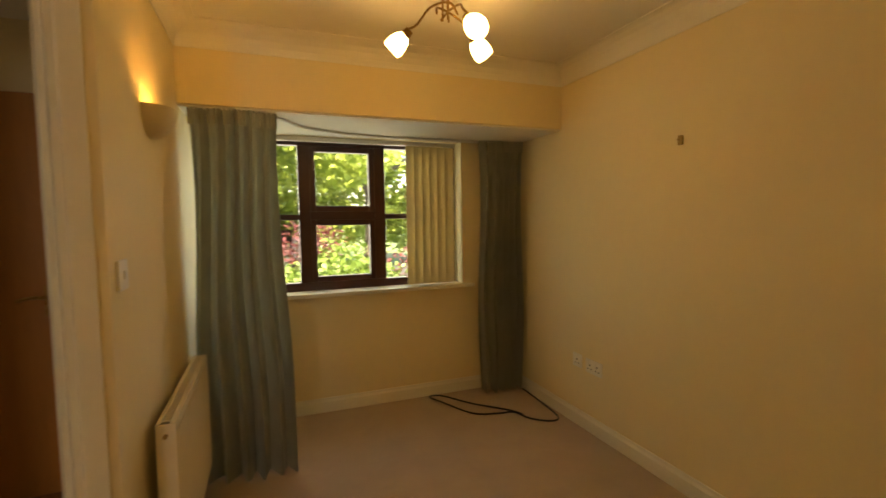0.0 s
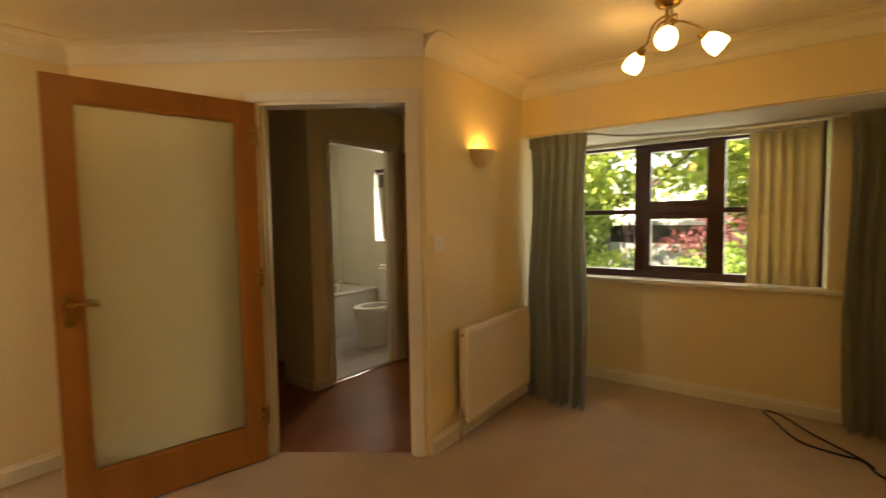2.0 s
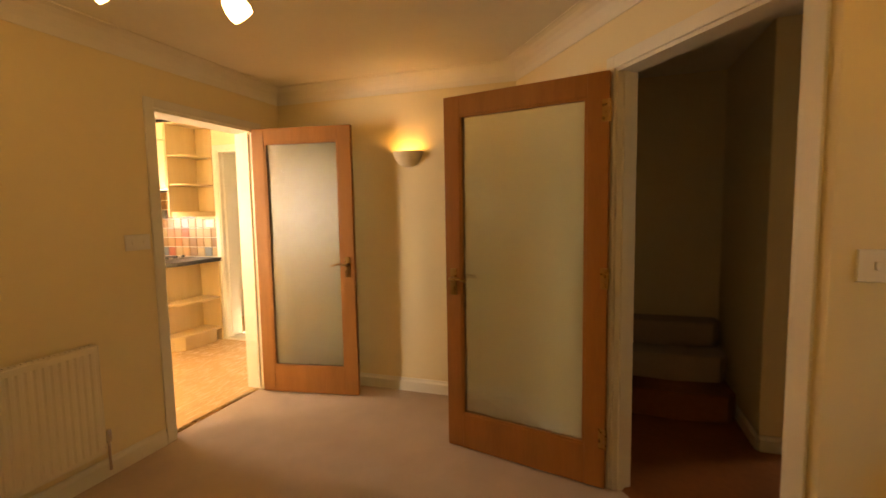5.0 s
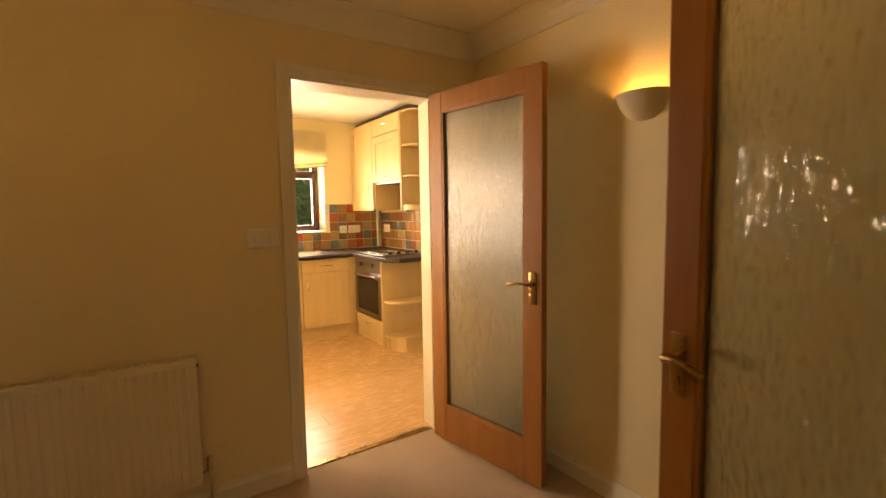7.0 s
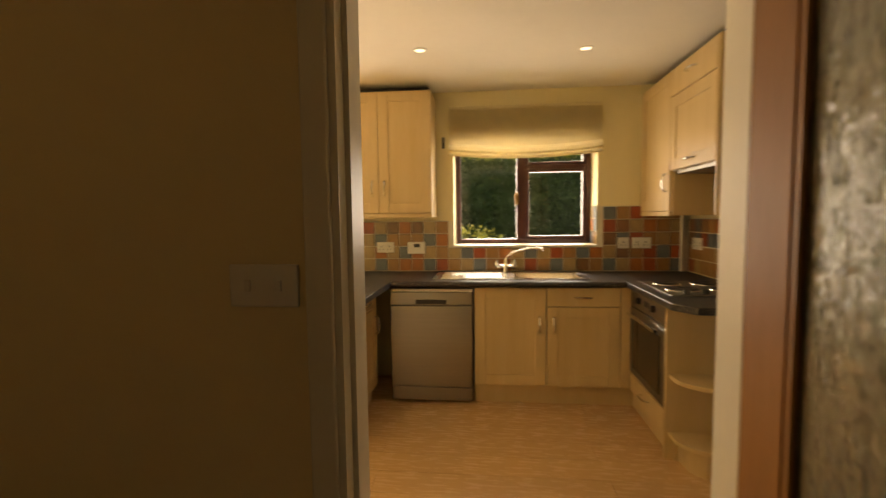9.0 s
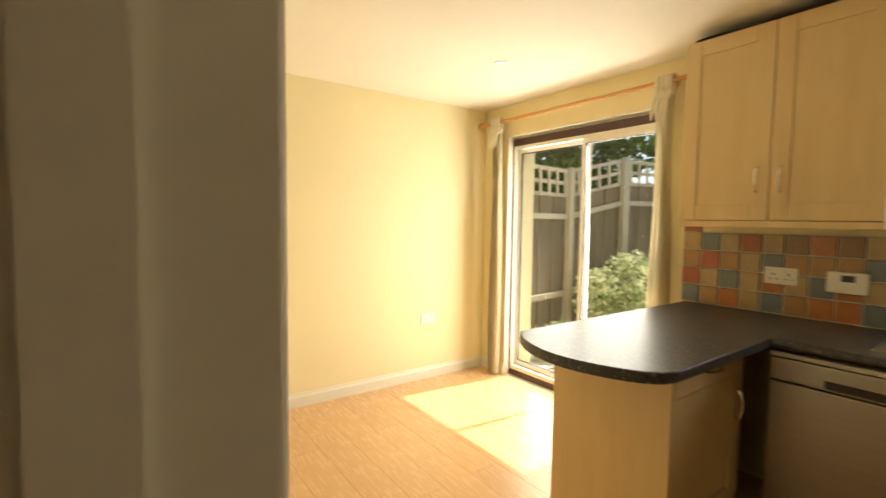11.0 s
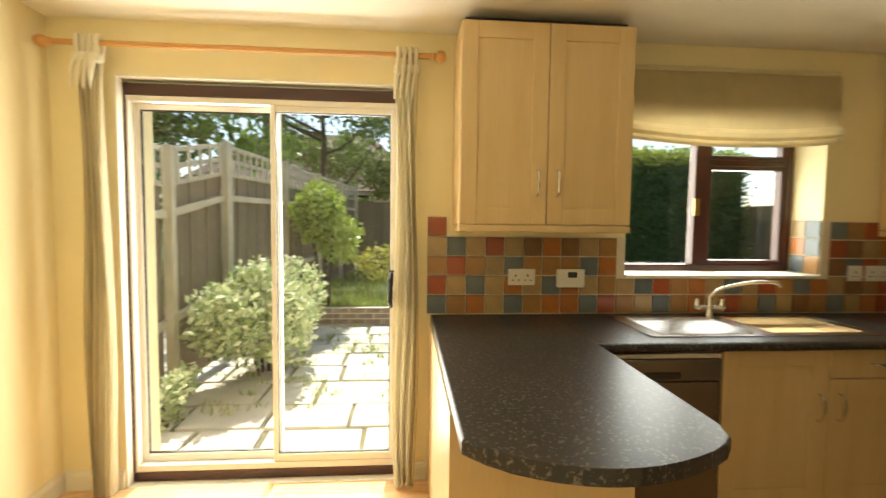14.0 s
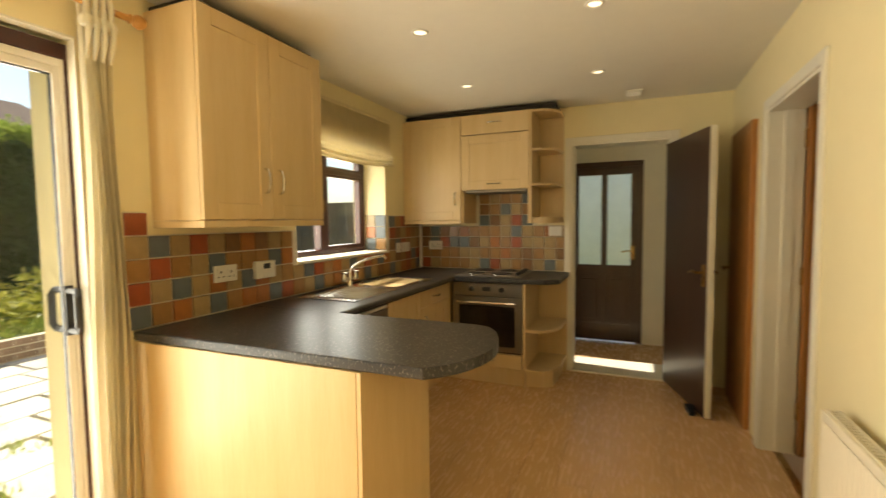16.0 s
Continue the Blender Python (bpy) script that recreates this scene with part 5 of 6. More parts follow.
def tab_curtain(x0, x1, label):
    t, pts = drape("tab", [(x0, -3.135), ((x0 + x1) / 2, -3.15), (x1, -3.135)], 2.15, 0.012, 5, 0.026, "cream", label, 0.0)
    n = 4
    for i in range(n):
        x = (x1 - x0) * (i + 0.5) / n
        loop = tube(bmesh.new(), smooth_line([(x, 0.012, 2.12), (x, 0.022, 2.19), (x, 0.016, 2.225), (x, 0, 2.233), (x, -0.018, 2.22), (x, -0.02, 2.18), (x, -0.012, 2.12)], 3), 0.012, 6)
        lathe(loop, [(0, -0.03), (0.02, -0.02), (0.025, 0), (0.018, 0.02), (0, 0.028)], 10, pose(x, 0.015, 2.13))
        tube(loop, [(x, 0.03, 2.13), (x + 0.012, 0.045, 2.06), (x + 0.02, 0.04, 1.98)], [0.009, 0.011, 0.004], 6)
        part("knotted_tab", loop, "cream", t, smooth=True)
    return t


tab_curtain(2.075, 2.19, "cream tab-top curtain gathered beside the wall cabinet")
tab_curtain(3.565, 3.68, "cream tab-top curtain gathered beside the dining wall")

# ---- ceiling fittings ----
dl = thing("downlight", (0.06, -2.36, CK), "small recessed white downlight", "downlight", "kitchen downlights")
part("bezel", lathe(bmesh.new(), [(0.045, 0.001), (0.045, -0.004), (0.038, -0.007), (0.03, -0.002), (0.03, 0.001)], 24), "plastic", dl, smooth=True)
part("bulb", lathe(bmesh.new(), [(0.03, -0.001), (0.02, -0.003), (0, -0.004)], 16), "spot", dl, "lit bulb face", True)
for x, y in ((1.06, -2.26), (-0.01, -1.45), (1.02, -1.39), (2.82, -2.43)):
    copy_thing(dl, pose(x, y, CK))
al = thing("smoke_alarm", (-0.63, -1.23, CK), "white square smoke alarm on the ceiling", "smoke alarm")
part("base", B((-0.06, 0.06, -0.06, 0.06, -0.012, 0.0), bev=0.004), "plastic", al)
part("cover", B((-0.052, 0.052, -0.052, 0.052, -0.045, -0.012), bev=0.01), "plastic", al)

# ---- splashback ----
P = 0.1035
ROWS = ["BORSBORRBTOSBORSTOBSWOBSRTO", "TSBSRSBRSOSBTORSBSTOBRSWOTB", "OTOSBOOOBRBTSOBSRSOTBSWBTOS", "SBSTSWRWSORSBTOSRBSOTBTWSRO"]
CODE = {"T": 0, "B": 1, "O": 2, "S": 3, "W": 4, "R": 5}


def tile_mesh():
    bm = B((0, 0.0985, 0.0, 0.007, 0, 0.0985), bev=0.0)
    me = bpy.data.meshes.new("tile")
    for v in bm.verts:
        if v.co.y > 0.005:
            v.co.x = 0.002 if v.co.x < 0.05 else 0.0965
            v.co.z = 0.002 if v.co.z < 0.05 else 0.0965
    bmesh.ops.recalc_face_normals(bm, faces=bm.faces)
    bm.to_mesh(me)
    bm.free()
    return me


TILES = []
for mt in TILE:
    me = tile_mesh()
    me.materials.append(mt)
    TILES.append(me)


def lay(parent, m, col, row, code):
    ob = new("tile", TILES[code])
    ob.parent = parent
    ob.matrix_basis = m @ pose(col * P + 0.0025, 0.0035, 0.905 + row * P + 0.0025)


bs = solid("splashback_south", B((-0.915, 2.022, -3.2195, -3.2165, 0.903, 1.1), (0.94, 2.022, -3.2195, -3.2165, 1.1, 1.322), (-0.915, -0.21, -3.2195, -3.2165, 1.1, 1.425), (1.92, 2.022, -3.2195, -3.2165, 1.322, 1.425)), "grout", "splashback of small square tiles in terracotta, ochre, sand and blue", "splashback", "structure")
m_s = pose(2.022, -3.2195, 0, 0, 0, 0) @ Matrix.Diagonal((-1, 1, 1, 1))
rng = random.Random(4)
for col in range(28):
    xr = 2.022 - (col + 1) * P
    for row in range(5):
        z1 = 0.905 + (row + 1) * P
        inwin = xr < 0.94 and xr + P > -0.20
        if inwin and row >= 2 or inwin and z1 > 1.12 and row > 1:
            continue
        if row == 4 and not (col == 0 or xr + P <= -0.20):
            continue
        code = CODE[ROWS[row][col % 27]] if row < 4 else (0 if col == 0 else rng.randrange(6))
        ob = new("tile", TILES[code])
        ob.parent = bs
        if inwin and row == 1:
            ob.matrix_basis = pose(xr + 0.0025, -3.216, 0.905 + row * P + 0.0025) @ Matrix.Diagonal((1, 1, 0.86, 1))
        else:
            ob.matrix_basis = pose(xr + 0.0025, -3.216, 0.905 + row * P + 0.0025)
rv = solid("splashback_reveal", B((-0.2095, -0.2065, -3.42, -3.222, 1.12, 1.43)), "grout", "tiled lower part of the kitchen window reveal", "splashback", "structure")
for c in range(2):
    for r in range(3):
        ob = new("tile", TILES[rng.choice((1, 2, 3, 5))])
        ob.parent = rv
        ob.matrix_basis = pose(-0.2065, -3.222 - c * 0.1, 1.122 + r * P, 0, 0, -90)
bwst = solid("splashback_west", B((-0.9195, -0.9165, -3.215, -1.765, 0.903, 1.322), (-0.9195, -0.9165, -2.64, -2.03, 1.322, 1.63)), "grout", "splashback of small square tiles behind the hob", "splashback", "structure")
for col in range(14):
    for row in range(7):
        y = -3.212 + col * P
        if row >= 4 and not (-2.66 < y < -2.10):
            continue
        ob = new("tile", TILES[rng.choice((0, 1, 1, 2, 2, 3, 3, 3, 4, 5))])
        ob.parent = bwst
        ob.matrix_basis = pose(-0.916, y + P - 0.0025, 0.905 + row * P + 0.0025, 0, 0, -90)
plate("wall_socket", pose(1.515, -3.209, 1.105, 0, 0, S_), 0.147, 0.088, "white double power socket on the tiles", "socket", 2)
th = thing("heating_controller", pose(1.25, -3.209, 1.10, 0, 0, S_), "white heating controller with small dark display", "thermostat")
part("case", B((-0.075, 0.075, 0, 0.03, -0.05, 0.05), bev=0.006), "plastic", th)
part("display", B((-0.03, 0.02, 0.0295, 0.0315, 0.005, 0.035)), "black", th)
plate("wall_socket", pose(-0.41, -3.209, 1.13, 0, 0, S_), 0.088, 0.088, "white switched fuse plate on the tiles", "socket", 1)
plate("wall_socket", pose(-0.55, -3.209, 1.13, 0, 0, S_), 0.147, 0.088, "white double power socket near the corner", "socket", 2)
plate("wall_socket", pose(-0.909, -3.05, 1.13, 0, 0, W_), 0.147, 0.088, "white double power socket behind the hob", "socket", 2)
plate("cooker_switch", pose(-0.909, -1.87, 1.27, 0, 0, W_), 0.12, 0.088, "white cooker switch beside the porch doorway", "switch", 1)
solid("pipe_cover", tube(bmesh.new(), [(-0.85, -3.19, 0.904), (-0.85, -3.19, 1.345)], 0.014, 10), "plastic", "white pipe in the tiled corner", "pipe", smooth=True)

# ---- laminate planks ----
rng = random.Random(7)
pl_mesh = {}
for r in range(15):
    y1 = -0.424 - r * 0.192
    y0 = max(y1 - 0.1905, -3.22)
    x = -1.115 - rng.uniform(0.0, 1.0)
    while x < 3.87:
        a, b = max(x, -1.115), min(x + 1.2085, 3.868)
        x += 1.21
        if b - a < 0.03 or y1 - y0 < 0.02:
            continue
        key = (round(b - a, 3), round(y1 - y0, 3))
        if key not in pl_mesh:
            pl_mesh[key] = mesh_of("plank", B((0, b - a, 0, y1 - y0, -0.011, 0.0)), "lam")
        ob = new("plank", pl_mesh[key])
        ob.parent = floor_k
        ob.matrix_basis = pose(a, y0, 0)



# ---- garden and street ----
def leaves(bm, centre, radii, n, size, rng, up=0.3, shell=0.55):
    """Small pointed leaves scattered through an uneven rounded mass."""
    lumps = [(Vector((rng.gauss(0, 0.45), rng.gauss(0, 0.45), rng.gauss(0.1, 0.4))), rng.uniform(0.45, 0.75)) for _ in range(9)]
    for _ in range(n):
        lc, lr = rng.choice(lumps)
        d = Vector((rng.gauss(0, 1), rng.gauss(0, 1), rng.gauss(0, 1))).normalized() * lr * rng.uniform(shell, 1.0)
        q = lc + d
        p = Vector((centre[0] + q.x * radii[0], centre[1] + q.y * radii[1], centre[2] + q.z * radii[2]))
        if p.z < -0.1:
            continue
        a = Vector((rng.gauss(0, 1), rng.gauss(0, 1), rng.gauss(up, 0.7))).normalized()
        b = a.orthogonal().normalized()
        b = (b * math.cos(6.3 * rng.random()) + a.cross(b) * math.sin(6.3 * rng.random())).normalized()
        s = size * rng.uniform(0.6, 1.3)
        vs = [bm.verts.new(p), bm.verts.new(p + a * s * 0.5 + b * s * 0.28), bm.verts.new(p + a * s), bm.verts.new(p + a * s * 0.5 - b * s * 0.28)]
        bm.faces.new(vs)
    return bm


def fast_mesh(name, bm, material):
    me = bpy.data.meshes.new(name)
    bm.to_mesh(me)
    bm.free()
    me.materials.append(M[material])
    return me


def shrub(name, centre, radii, n, size, material, label, seed, stems=True):
    rng = random.Random(seed)
    t = thing(name, (centre[0], centre[1], -0.1), label, "shrub")
    c = (0, 0, centre[2] + 0.1)
    ob = new("foliage", fast_mesh("foliage", leaves(bmesh.new(), c, radii, n, size, rng), material))
    ob.parent = t
    if stems:
        bm = bmesh.new()
        for _ in range(9):
            a = rng.uniform(0, 6.3)
            tube(bm, smooth_line([(0.08 * math.cos(a), 0.08 * math.sin(a), 0), (0.3 * radii[0] * math.cos(a), 0.3 * radii[1] * math.sin(a), c[2] * 0.6), (0.6 * radii[0] * math.cos(a), 0.6 * radii[1] * math.sin(a), c[2] + 0.3 * radii[2])], 3), [0.016] * 3 + [0.012] * 2 + [0.008] * 2, 5)
        part("stems", bm, "bark", t)
    return t


def tree(name, x, y, height, spread, n, size, label, seed, material="leaf"):
    rng = random.Random(seed)
    t = thing(name, (x, y, -0.12), label, "tree")
    bm = bmesh.new()
    tube(bm, smooth_line([(0, 0, 0), (0.08, 0.05, height * 0.25), (-0.05, 0.1, height * 0.55), (0.05, 0, height * 0.85)], 4), [0.17 - 0.011 * k for k in range(13)], 10)
    lv = bmesh.new()
    for k in range(11):
        a = k * 2.4 + rng.uniform(-0.4, 0.4)
        z0 = height * rng.uniform(0.3, 0.75)
        r = spread * rng.uniform(0.6, 1.0)
        tip = Vector((r * math.cos(a), r * math.sin(a), z0 + height * rng.uniform(0.05, 0.28)))
        tube(bm, smooth_line([(0, 0, z0), (tip.x * 0.45, tip.y * 0.45, z0 + 0.3), tuple(tip)], 4), [0.06 - 0.006 * j for j in range(9)], 6)
        leaves(lv, tip, (spread * 0.5, spread * 0.5, height * 0.12), n // 12, size, rng)
    leaves(lv, (0, 0, height * 0.88), (spread * 0.6, spread * 0.6, height * 0.14), n // 12, size, rng)
    part("trunk", bm, "bark", t, smooth=True)
    ob = new("crown", fast_mesh("crown", lv, material))
    ob.parent = t
    return t


solid("ground", B((-300, 300, -300, 300, -0.5, -0.13)), "grassground", "rough grass ground round the house", "ground", "structure")
# patio of uneven slabs with moss between
pat = solid("patio", B((-1.5, 6.2, -7.2, -3.55, -0.14, -0.085)), "soil", "patio of uneven pale stone slabs with moss in the joints", "patio", "structure")
rng = random.Random(11)
yy = -3.56
while yy > -7.1:
    dep = rng.uniform(0.36, 0.55)
    xx = -1.45 + rng.uniform(-0.2, 0.1)
    while xx < 6.1:
        w = rng.uniform(0.4, 0.75)
        g = 0.012
        o = [(xx + g + rng.uniform(0, 0.02), yy - dep + g + rng.uniform(0, 0.02)), (xx + w - g - rng.uniform(0, 0.02), yy - dep + g + rng.uniform(0, 0.02)), (xx + w - g - rng.uniform(0, 0.02), yy - g), (xx + g, yy - g)]
        ob = new("slab", mesh_of("slab", prism(bmesh.new(), o, -0.12, -0.06 + rng.uniform(-0.006, 0.006)), "stone"))
        ob.parent = pat
        xx += w
    yy -= dep
tuft = bmesh.new()
for _ in range(150):
    cx, cy = rng.uniform(1.5, 4.5), rng.uniform(-7.1, -4.2)
    for _ in range(16):
        a = rng.uniform(0, 6.3)
        h = rng.uniform(0.03, 0.09)
        p = Vector((cx + rng.gauss(0, 0.05), cy + rng.gauss(0, 0.03), -0.07))
        d = Vector((math.cos(a), math.sin(a), 0))
        vs = [tuft.verts.new(p - d * 0.006), tuft.verts.new(p + d * 0.006), tuft.verts.new(p + Vector((0.03 * math.cos(a * 3), 0.03 * math.sin(a * 3), h)))]
        tuft.faces.new(vs)
tagged(new("moss_tufts", fast_mesh("moss_tufts", tuft, "grass")), "green weeds growing between the patio slabs", "weeds", "", "stuff")
# raised lawn behind a low wall
lw = thing("garden_wall", (0, -7.3, -0.12), "low brick retaining wall between patio and lawn", "garden wall", kind="structure")
for r in range(4):
    x = -3.0 + (0.11 if r % 2 else 0)
    while x < 6.5:
        key = "b"
        if key not in pl_mesh:
            pl_mesh[key] = mesh_of("brick", B((0, 0.213, 0, 0.1, 0, 0.064)), "brick")
        ob = new("brick", pl_mesh[key])
        ob.parent = lw
        ob.matrix_basis = pose(x, rng.uniform(-0.004, 0.004), r * 0.075)
        x += 0.224
part("mortar", B((-3.0, 6.5, 0.006, 0.094, -0.02, 0.296)), "grout", lw)
solid("lawn", B((-12, 8, -14, -7.31, -0.2, 0.17)), "grassground", "raised lawn behind the patio", "lawn", "structure")
gb = bmesh.new()
for _ in range(9000):
    p = Vector((rng.uniform(-4, 6), -7.35 - rng.random() ** 2 * 5.5, 0.165))
    a = rng.uniform(0, 6.3)
    d = Vector((math.cos(a), math.sin(a), 0))
    vs = [gb.verts.new(p - d * 0.012), gb.verts.new(p + d * 0.012), gb.verts.new(p + Vector((rng.gauss(0, 0.05), rng.gauss(0, 0.05), rng.uniform(0.06, 0.2))))]
    gb.faces.new(vs)
tagged(new("grass", fast_mesh("grass", gb, "grass")), "long sunlit grass on the raised lawn", "grass", "", "stuff")


def fence(name, p0, p1, z0, h, label, trellis=0.0, step=0.125, rise=0.0):
    """Boarded fence from p0 to p1, its rails and posts on the left side, climbing by rise."""
    m, length = seg_matrix(p0, p1)
    t = thing(name, m @ pose(0, 0, z0), label, "fence", kind="structure")
    pale = "trellis" if trellis else "fence"

    def along(y0, y1, za, zb):
        bm = B((0, length, y0, y1, za, zb), bev=0.003)
        for v in bm.verts:
            v.co.z += rise * v.co.x / length
        return bm

    bd = mesh_of("board", B((0, step + 0.015, 0, 0.016, 0, h)), "fence")
    for i in range(int(length / step)):
        ob = new("board", bd)
        ob.parent = t
        ob.matrix_basis = pose(i * step, 0.012 * (i % 2), rise * i * step / length)
    pb = mesh_of("post", B((-0.036, 0.036, -0.06, 0.012, 0, h + trellis + 0.03), bev=0.006), pale)
    bays = max(1, round(length / 1.83))
    for i in range(bays + 1):
        ob = new("post", pb)
        ob.parent = t
        ob.matrix_basis = pose(length * i / bays, 0.1, rise * i / bays)
    for za in (h * 0.36, h - 0.26):
        part("rail", along(0.028, 0.07, za, za + 0.06), pale, t)
    if trellis:
        for z in (0.03, 0.5, 0.97):
            part("trellis_rail", along(0.03, 0.055, h + trellis * z - 0.02, h + trellis * z + 0.02), "trellis", t)
        sb = mesh_of("trellis_slat", B((0, 0.034, 0.0, 0.014, 0, trellis)), "trellis")
        n = int(length / 0.16)
        for i in range(n):
            ob = new("trellis_slat", sb)
            ob.parent = t
            ob.matrix_basis = pose(0.06 + i * 0.16, 0.056, h + rise * i / n, 0, 4)
    return t


fence("fence_side_near", (4.10, -4.62), (3.96, -3.6), -0.12, 1.775, "weathered timber side fence with pale trellis on top", 0.29)
fence("fence_side_corner", (3.98, -5.5), (4.10, -4.65), 0.06, 1.775, "sloping weathered timber fence panel with pale trellis on top", 0.29, rise=-0.18)
fence("fence_side_far", (3.45, -12.1), (3.98, -5.53), 0.12, 1.775, "weathered timber side fence with trellis along the lawn", 0.29, rise=-0.06)
fence("fence_back", (5.2, -12.2), (-8.0, -12.2), 0.1, 1.75, "dark weathered timber fence across the back of the garden")
fence("fence_west", (-5.2, -12.0), (-5.2, -3.2), 0.0, 1.8, "dark weathered timber fence beside the garden")
shrub("variegated_shrub", (3.42, -5.15, 0.46), (0.47, 0.55, 0.60), 9000, 0.07, "varieg", "large rounded variegated shrub beside the patio", 1)
shrub("low_shrub", (3.80, -4.15, 0.12), (0.12, 0.3, 0.2), 600, 0.06, "varieg", "small variegated shrub at the foot of the fence", 9)
shrub("golden_shrub", (1.25, -8.3, 0.55), (1.05, 0.6, 0.5), 8000, 0.08, "yellowleaf", "golden yellow shrub on the lawn", 2)
shrub("tall_shrub", (6.6, -7.2, 2.0), (1.0, 2.0, 1.2), 12000, 0.12, "leaf", "tall green shrub behind the trellis fence", 4)
shrub("climbing_shrub", (3.32, -7.4, 1.42), (0.42, 0.6, 0.42), 5000, 0.09, "grass", "bright green shrub leaning over the side fence", 3)
hg = thing("hedge", (-1.6, -10.6, 0.1), "tall dark clipped hedge at the end of the lawn", "hedge")
hb_, hedge_top = bmesh.new(), bmesh.new()
for _ in range(22000):
    u, v, w = rng.uniform(-3.4, 3.4), rng.uniform(-0.7, 0.7), rng.uniform(0, 2.75)
    f = rng.choice((0, 0, 1))
    p = Vector((u, 0.7 + rng.gauss(0, 0.06), w)) if f == 0 else Vector((u, v, 2.75 + rng.gauss(0, 0.06)))
    a = Vector((rng.gauss(0, 1), rng.gauss(0.6, 1), rng.gauss(0.4, 1))).normalized()
    b = a.orthogonal().normalized()
    s = rng.uniform(0.06, 0.13)
    # top leaves go apart, to take a brighter green for the sun on them
    tgt = hedge_top if f or w > 2.5 else hb_
    tgt.faces.new([tgt.verts.new(p), tgt.verts.new(p + a * s * 0.5 + b * s * 0.3), tgt.verts.new(p + a * s), tgt.verts.new(p + a * s * 0.5 - b * s * 0.3)])
ob = new("foliage", fast_mesh("foliage", hb_, "hedge"))
ob.parent = hg
# sunlight on the hedge top put into the leaf colour
ob = new("sunlit_top", fast_mesh("sunlit_top", hedge_top, "grass"))
ob.parent = hg
tagged(ob, "hedge top leaves in a brighter green standing for sunlight")
part("inner_mass", B((-3.35, 3.35, -0.65, 0.65, 0, 2.68), bev=0.1), "hedge", hg)
tree("tree", 4.6, -14.5, 6.5, 2.6, 16000, 0.17, "leafy tree behind the side fence", 21)
tree("tree", 1.6, -15.5, 3.7, 1.5, 9000, 0.17, "leafy tree behind the back fence", 22)
tree("tree", 7.6, -9.0, 6.5, 2.6, 16000, 0.16, "leafy tree beyond the trellis fence", 23)


def house(name, x, y, w, d, h, label):
    t = thing(name, (x, y, -0.12), label, "house")
    part("wall", B((0, w, 0, d, 0, h)), "render", t)
    r = bmesh.new()
    o = 0.3
    vs = [r.verts.new(v) for v in ((-o, -o, h), (w + o, -o, h), (w + o, d + o, h), (-o, d + o, h), (w * 0.25, d / 2, h + d * 0.38), (w * 0.75, d / 2, h + d * 0.38))]
    for f in ((0, 1, 5, 4), (1, 2, 5), (2, 3, 4, 5), (3, 0, 4), (3, 2, 1, 0)):
        r.faces.new([vs[i] for i in f])
    roof = part("roof", r, "roof", t, "brown tiled hipped roof")
    part("chimney", B((w * 0.68, w * 0.68 + 0.7, d / 2 - 0.35, d / 2 + 0.35, h + d * 0.2, h + d * 0.38 + 1.3), (w * 0.68 - 0.06, w * 0.68 + 0.76, d / 2 - 0.41, d / 2 + 0.41, h + d * 0.38 + 1.1, h + d * 0.38 + 1.2)), "roof", roof, "brick chimney stack")
    for k in range(3):
        wn_ = part("window", B((w * (0.2 + 0.25 * k), w * (0.2 + 0.25 * k) + 1.1, d, d + 0.05, h * 0.55, h * 0.55 + 1.1), bev=0.01), "plastic", t)
        part("pane", B((w * (0.2 + 0.25 * k) + 0.08, w * (0.2 + 0.25 * k) + 1.02, d + 0.045, d + 0.055, h * 0.55 + 0.08, h * 0.55 + 1.02)), "ovenglass", wn_)
    return t


house("house", -12.8, -34, 11, 8, 4.6, "distant rendered house with brown hipped roof and chimney")
house("house", 1.5, -25, 9, 7, 2.6, "low building with brown roof behind the back fence")

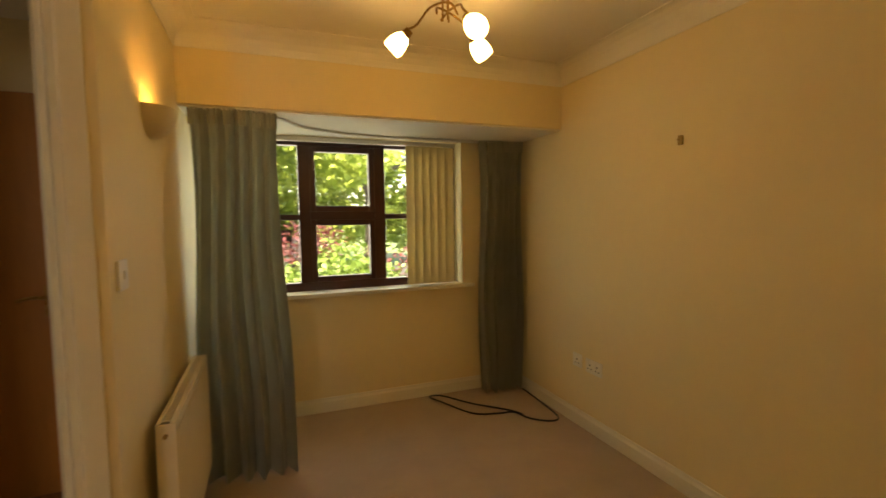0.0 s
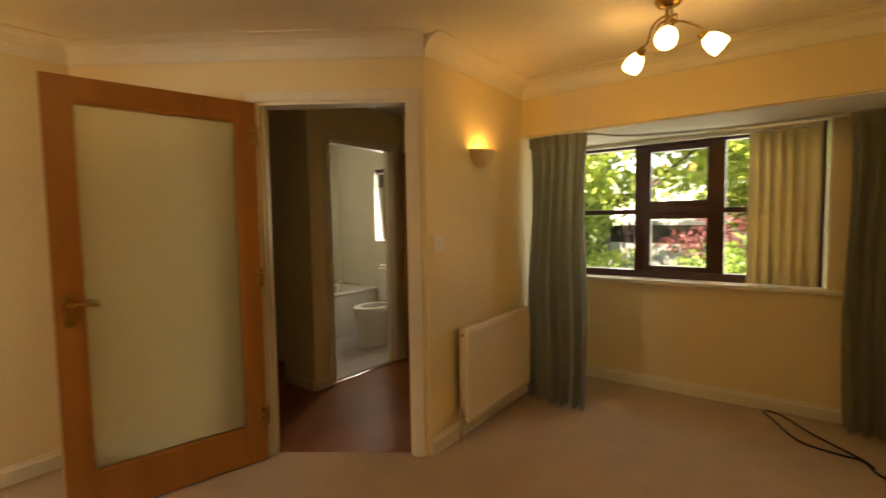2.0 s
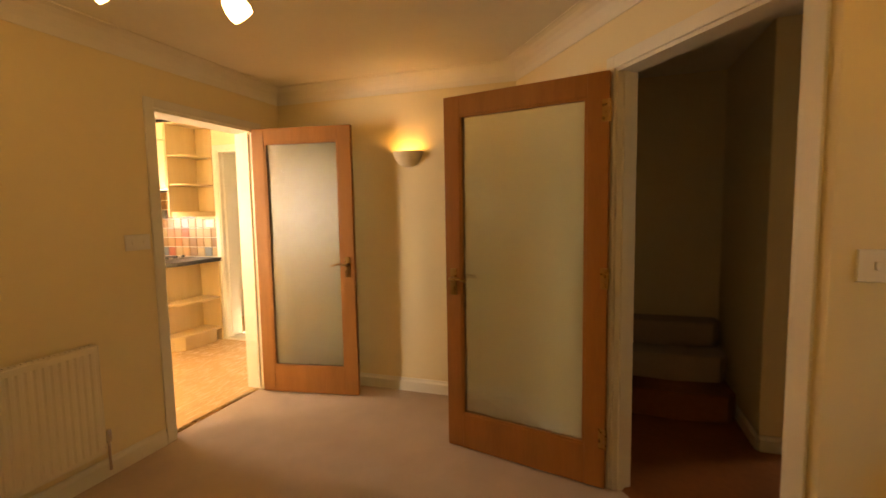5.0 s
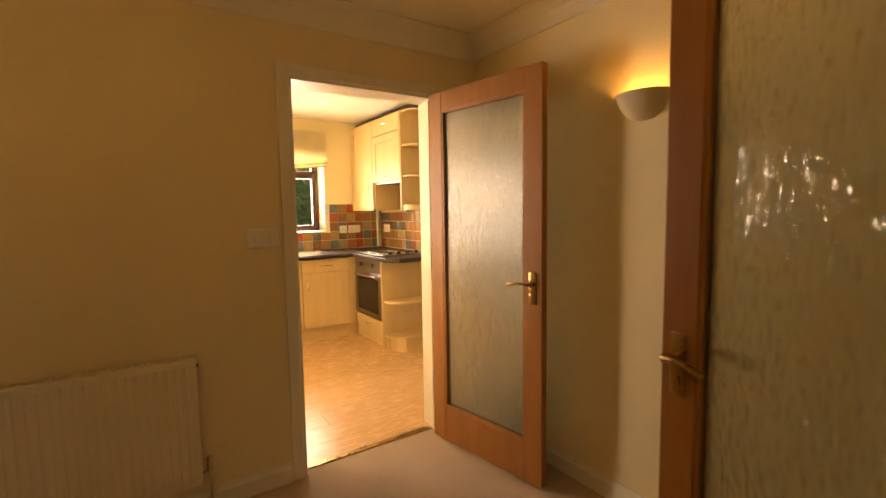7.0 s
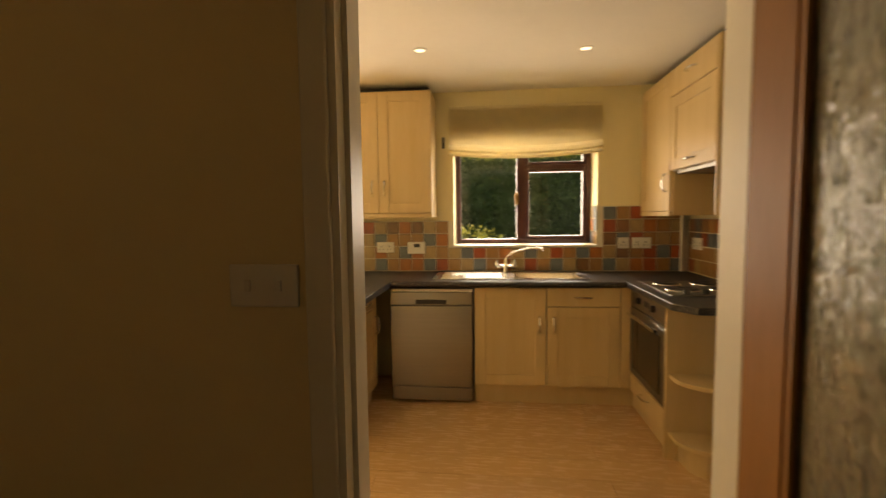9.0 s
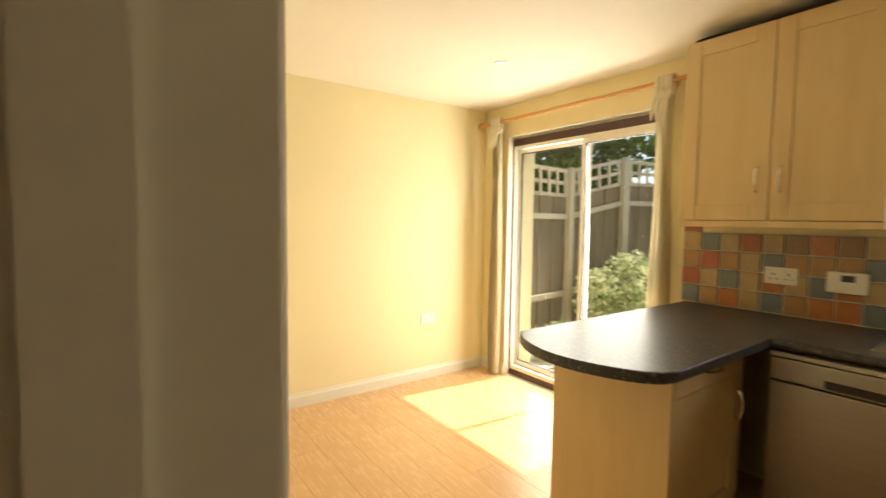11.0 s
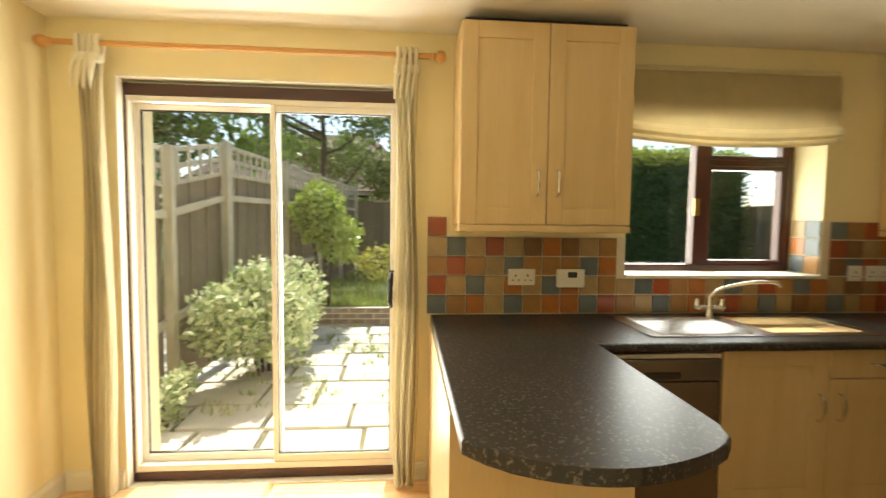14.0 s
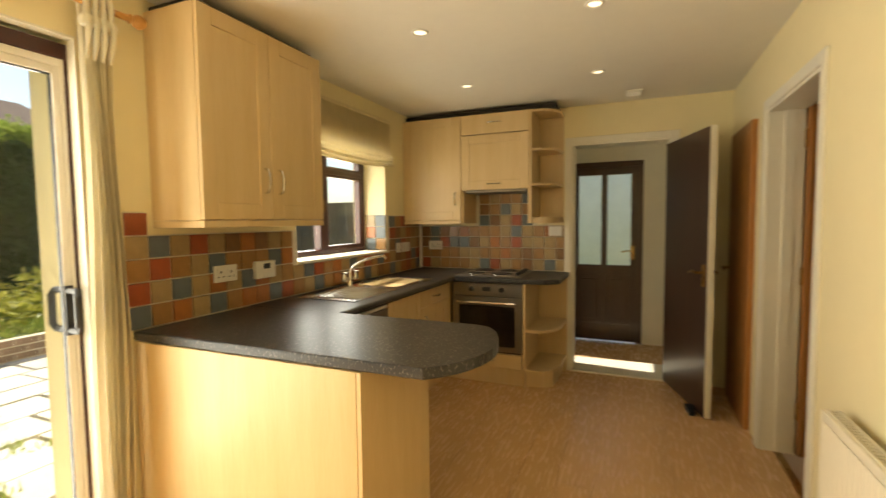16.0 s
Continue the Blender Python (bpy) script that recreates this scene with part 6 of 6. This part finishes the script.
# street side
solid("road", B((-60, 60, 9.5, 15.5, -0.2, -0.12)), mat("asphalt", (0.06, 0.06, 0.06), 0.85, var=0.15, scale=6, bump=0.3, bscale=80), "grey asphalt road in front of the house", "road", "structure")
tree("tree", 0.2, 9.6, 4.6, 2.6, 20000, 0.17, "sunlit leafy tree in front of the window", 31, "grass")
tree("tree", 4.6, 14.5, 7.0, 3.0, 15000, 0.2, "sunlit leafy tree across the road", 32, "grass")
tree("tree", -3.6, 13.5, 7.0, 3.0, 14000, 0.2, "sunlit leafy tree across the road", 33, "grass")
shrub("front_shrub", (3.0, 7.4, 0.45), (0.95, 0.6, 0.55), 4200, 0.08, "leaf", "green shrub in the front garden", 41)
shrub("front_shrub", (4.6, 7.7, 0.75), (0.8, 0.5, 0.5), 2600, 0.08, "redleaf", "purple leaved shrub in the front garden", 42)
shrub("front_shrub", (2.2, 7.9, 0.95), (0.6, 0.4, 0.35), 1200, 0.07, "redleaf", "purple leaved shrub behind the green one", 43)
shrub("tall_shrub", (-0.6, 8.9, 1.3), (1.7, 0.7, 1.35), 14000, 0.13, "grass", "tall sunlit shrub at the front boundary", 45)
shrub("tall_shrub", (2.6, 16.8, 2.0), (3.2, 0.8, 1.6), 12000, 0.2, "grass", "tall sunlit shrubs across the road", 46)
shrub("tall_shrub", (7.5, 16.8, 1.6), (2.6, 0.8, 1.4), 9000, 0.2, "grass", "sunlit shrubs across the road", 47)
shrub("front_shrub", (0.8, 7.9, 0.3), (0.8, 0.5, 0.45), 2600, 0.08, "grass", "bright green shrub in the front garden", 44)
car = thing("parked_car", (1.0, 10.6, -0.12), "pale silver car parked on the road", "car")
cbm = prism(bmesh.new(), [(0.0, 0.35), (0.05, 0.75), (0.9, 0.9), (1.5, 1.38), (2.9, 1.42), (3.7, 0.98), (4.15, 0.9), (4.2, 0.35)], 0, 1.7, 0.05)
bmesh.ops.rotate(cbm, verts=cbm.verts, matrix=Matrix.Rotation(radians(90), 3, "X"))
bmesh.ops.translate(cbm, verts=cbm.verts, vec=(-2.1, 1.7, 0))
part("body", cbm, "carpaint", car)
part("side_window", prism(bmesh.new(), [(-0.95, 0.0), (1.3, 0.0), (1.3, 0.01), (-0.95, 0.01)], 0.95, 1.3), "ovenglass", car, at=pose(0, -0.012, 0))
for x in (-1.3, 1.3):
    wh = part("wheel", tube(bmesh.new(), [(x, -0.02, 0.32), (x, 0.2, 0.32)], 0.32, 24), "tyre", car, smooth=True)
    part("rim", tube(bmesh.new(), [(x, -0.03, 0.32), (x, 0.1, 0.32)], 0.2, 20), "steel", wh, smooth=True)
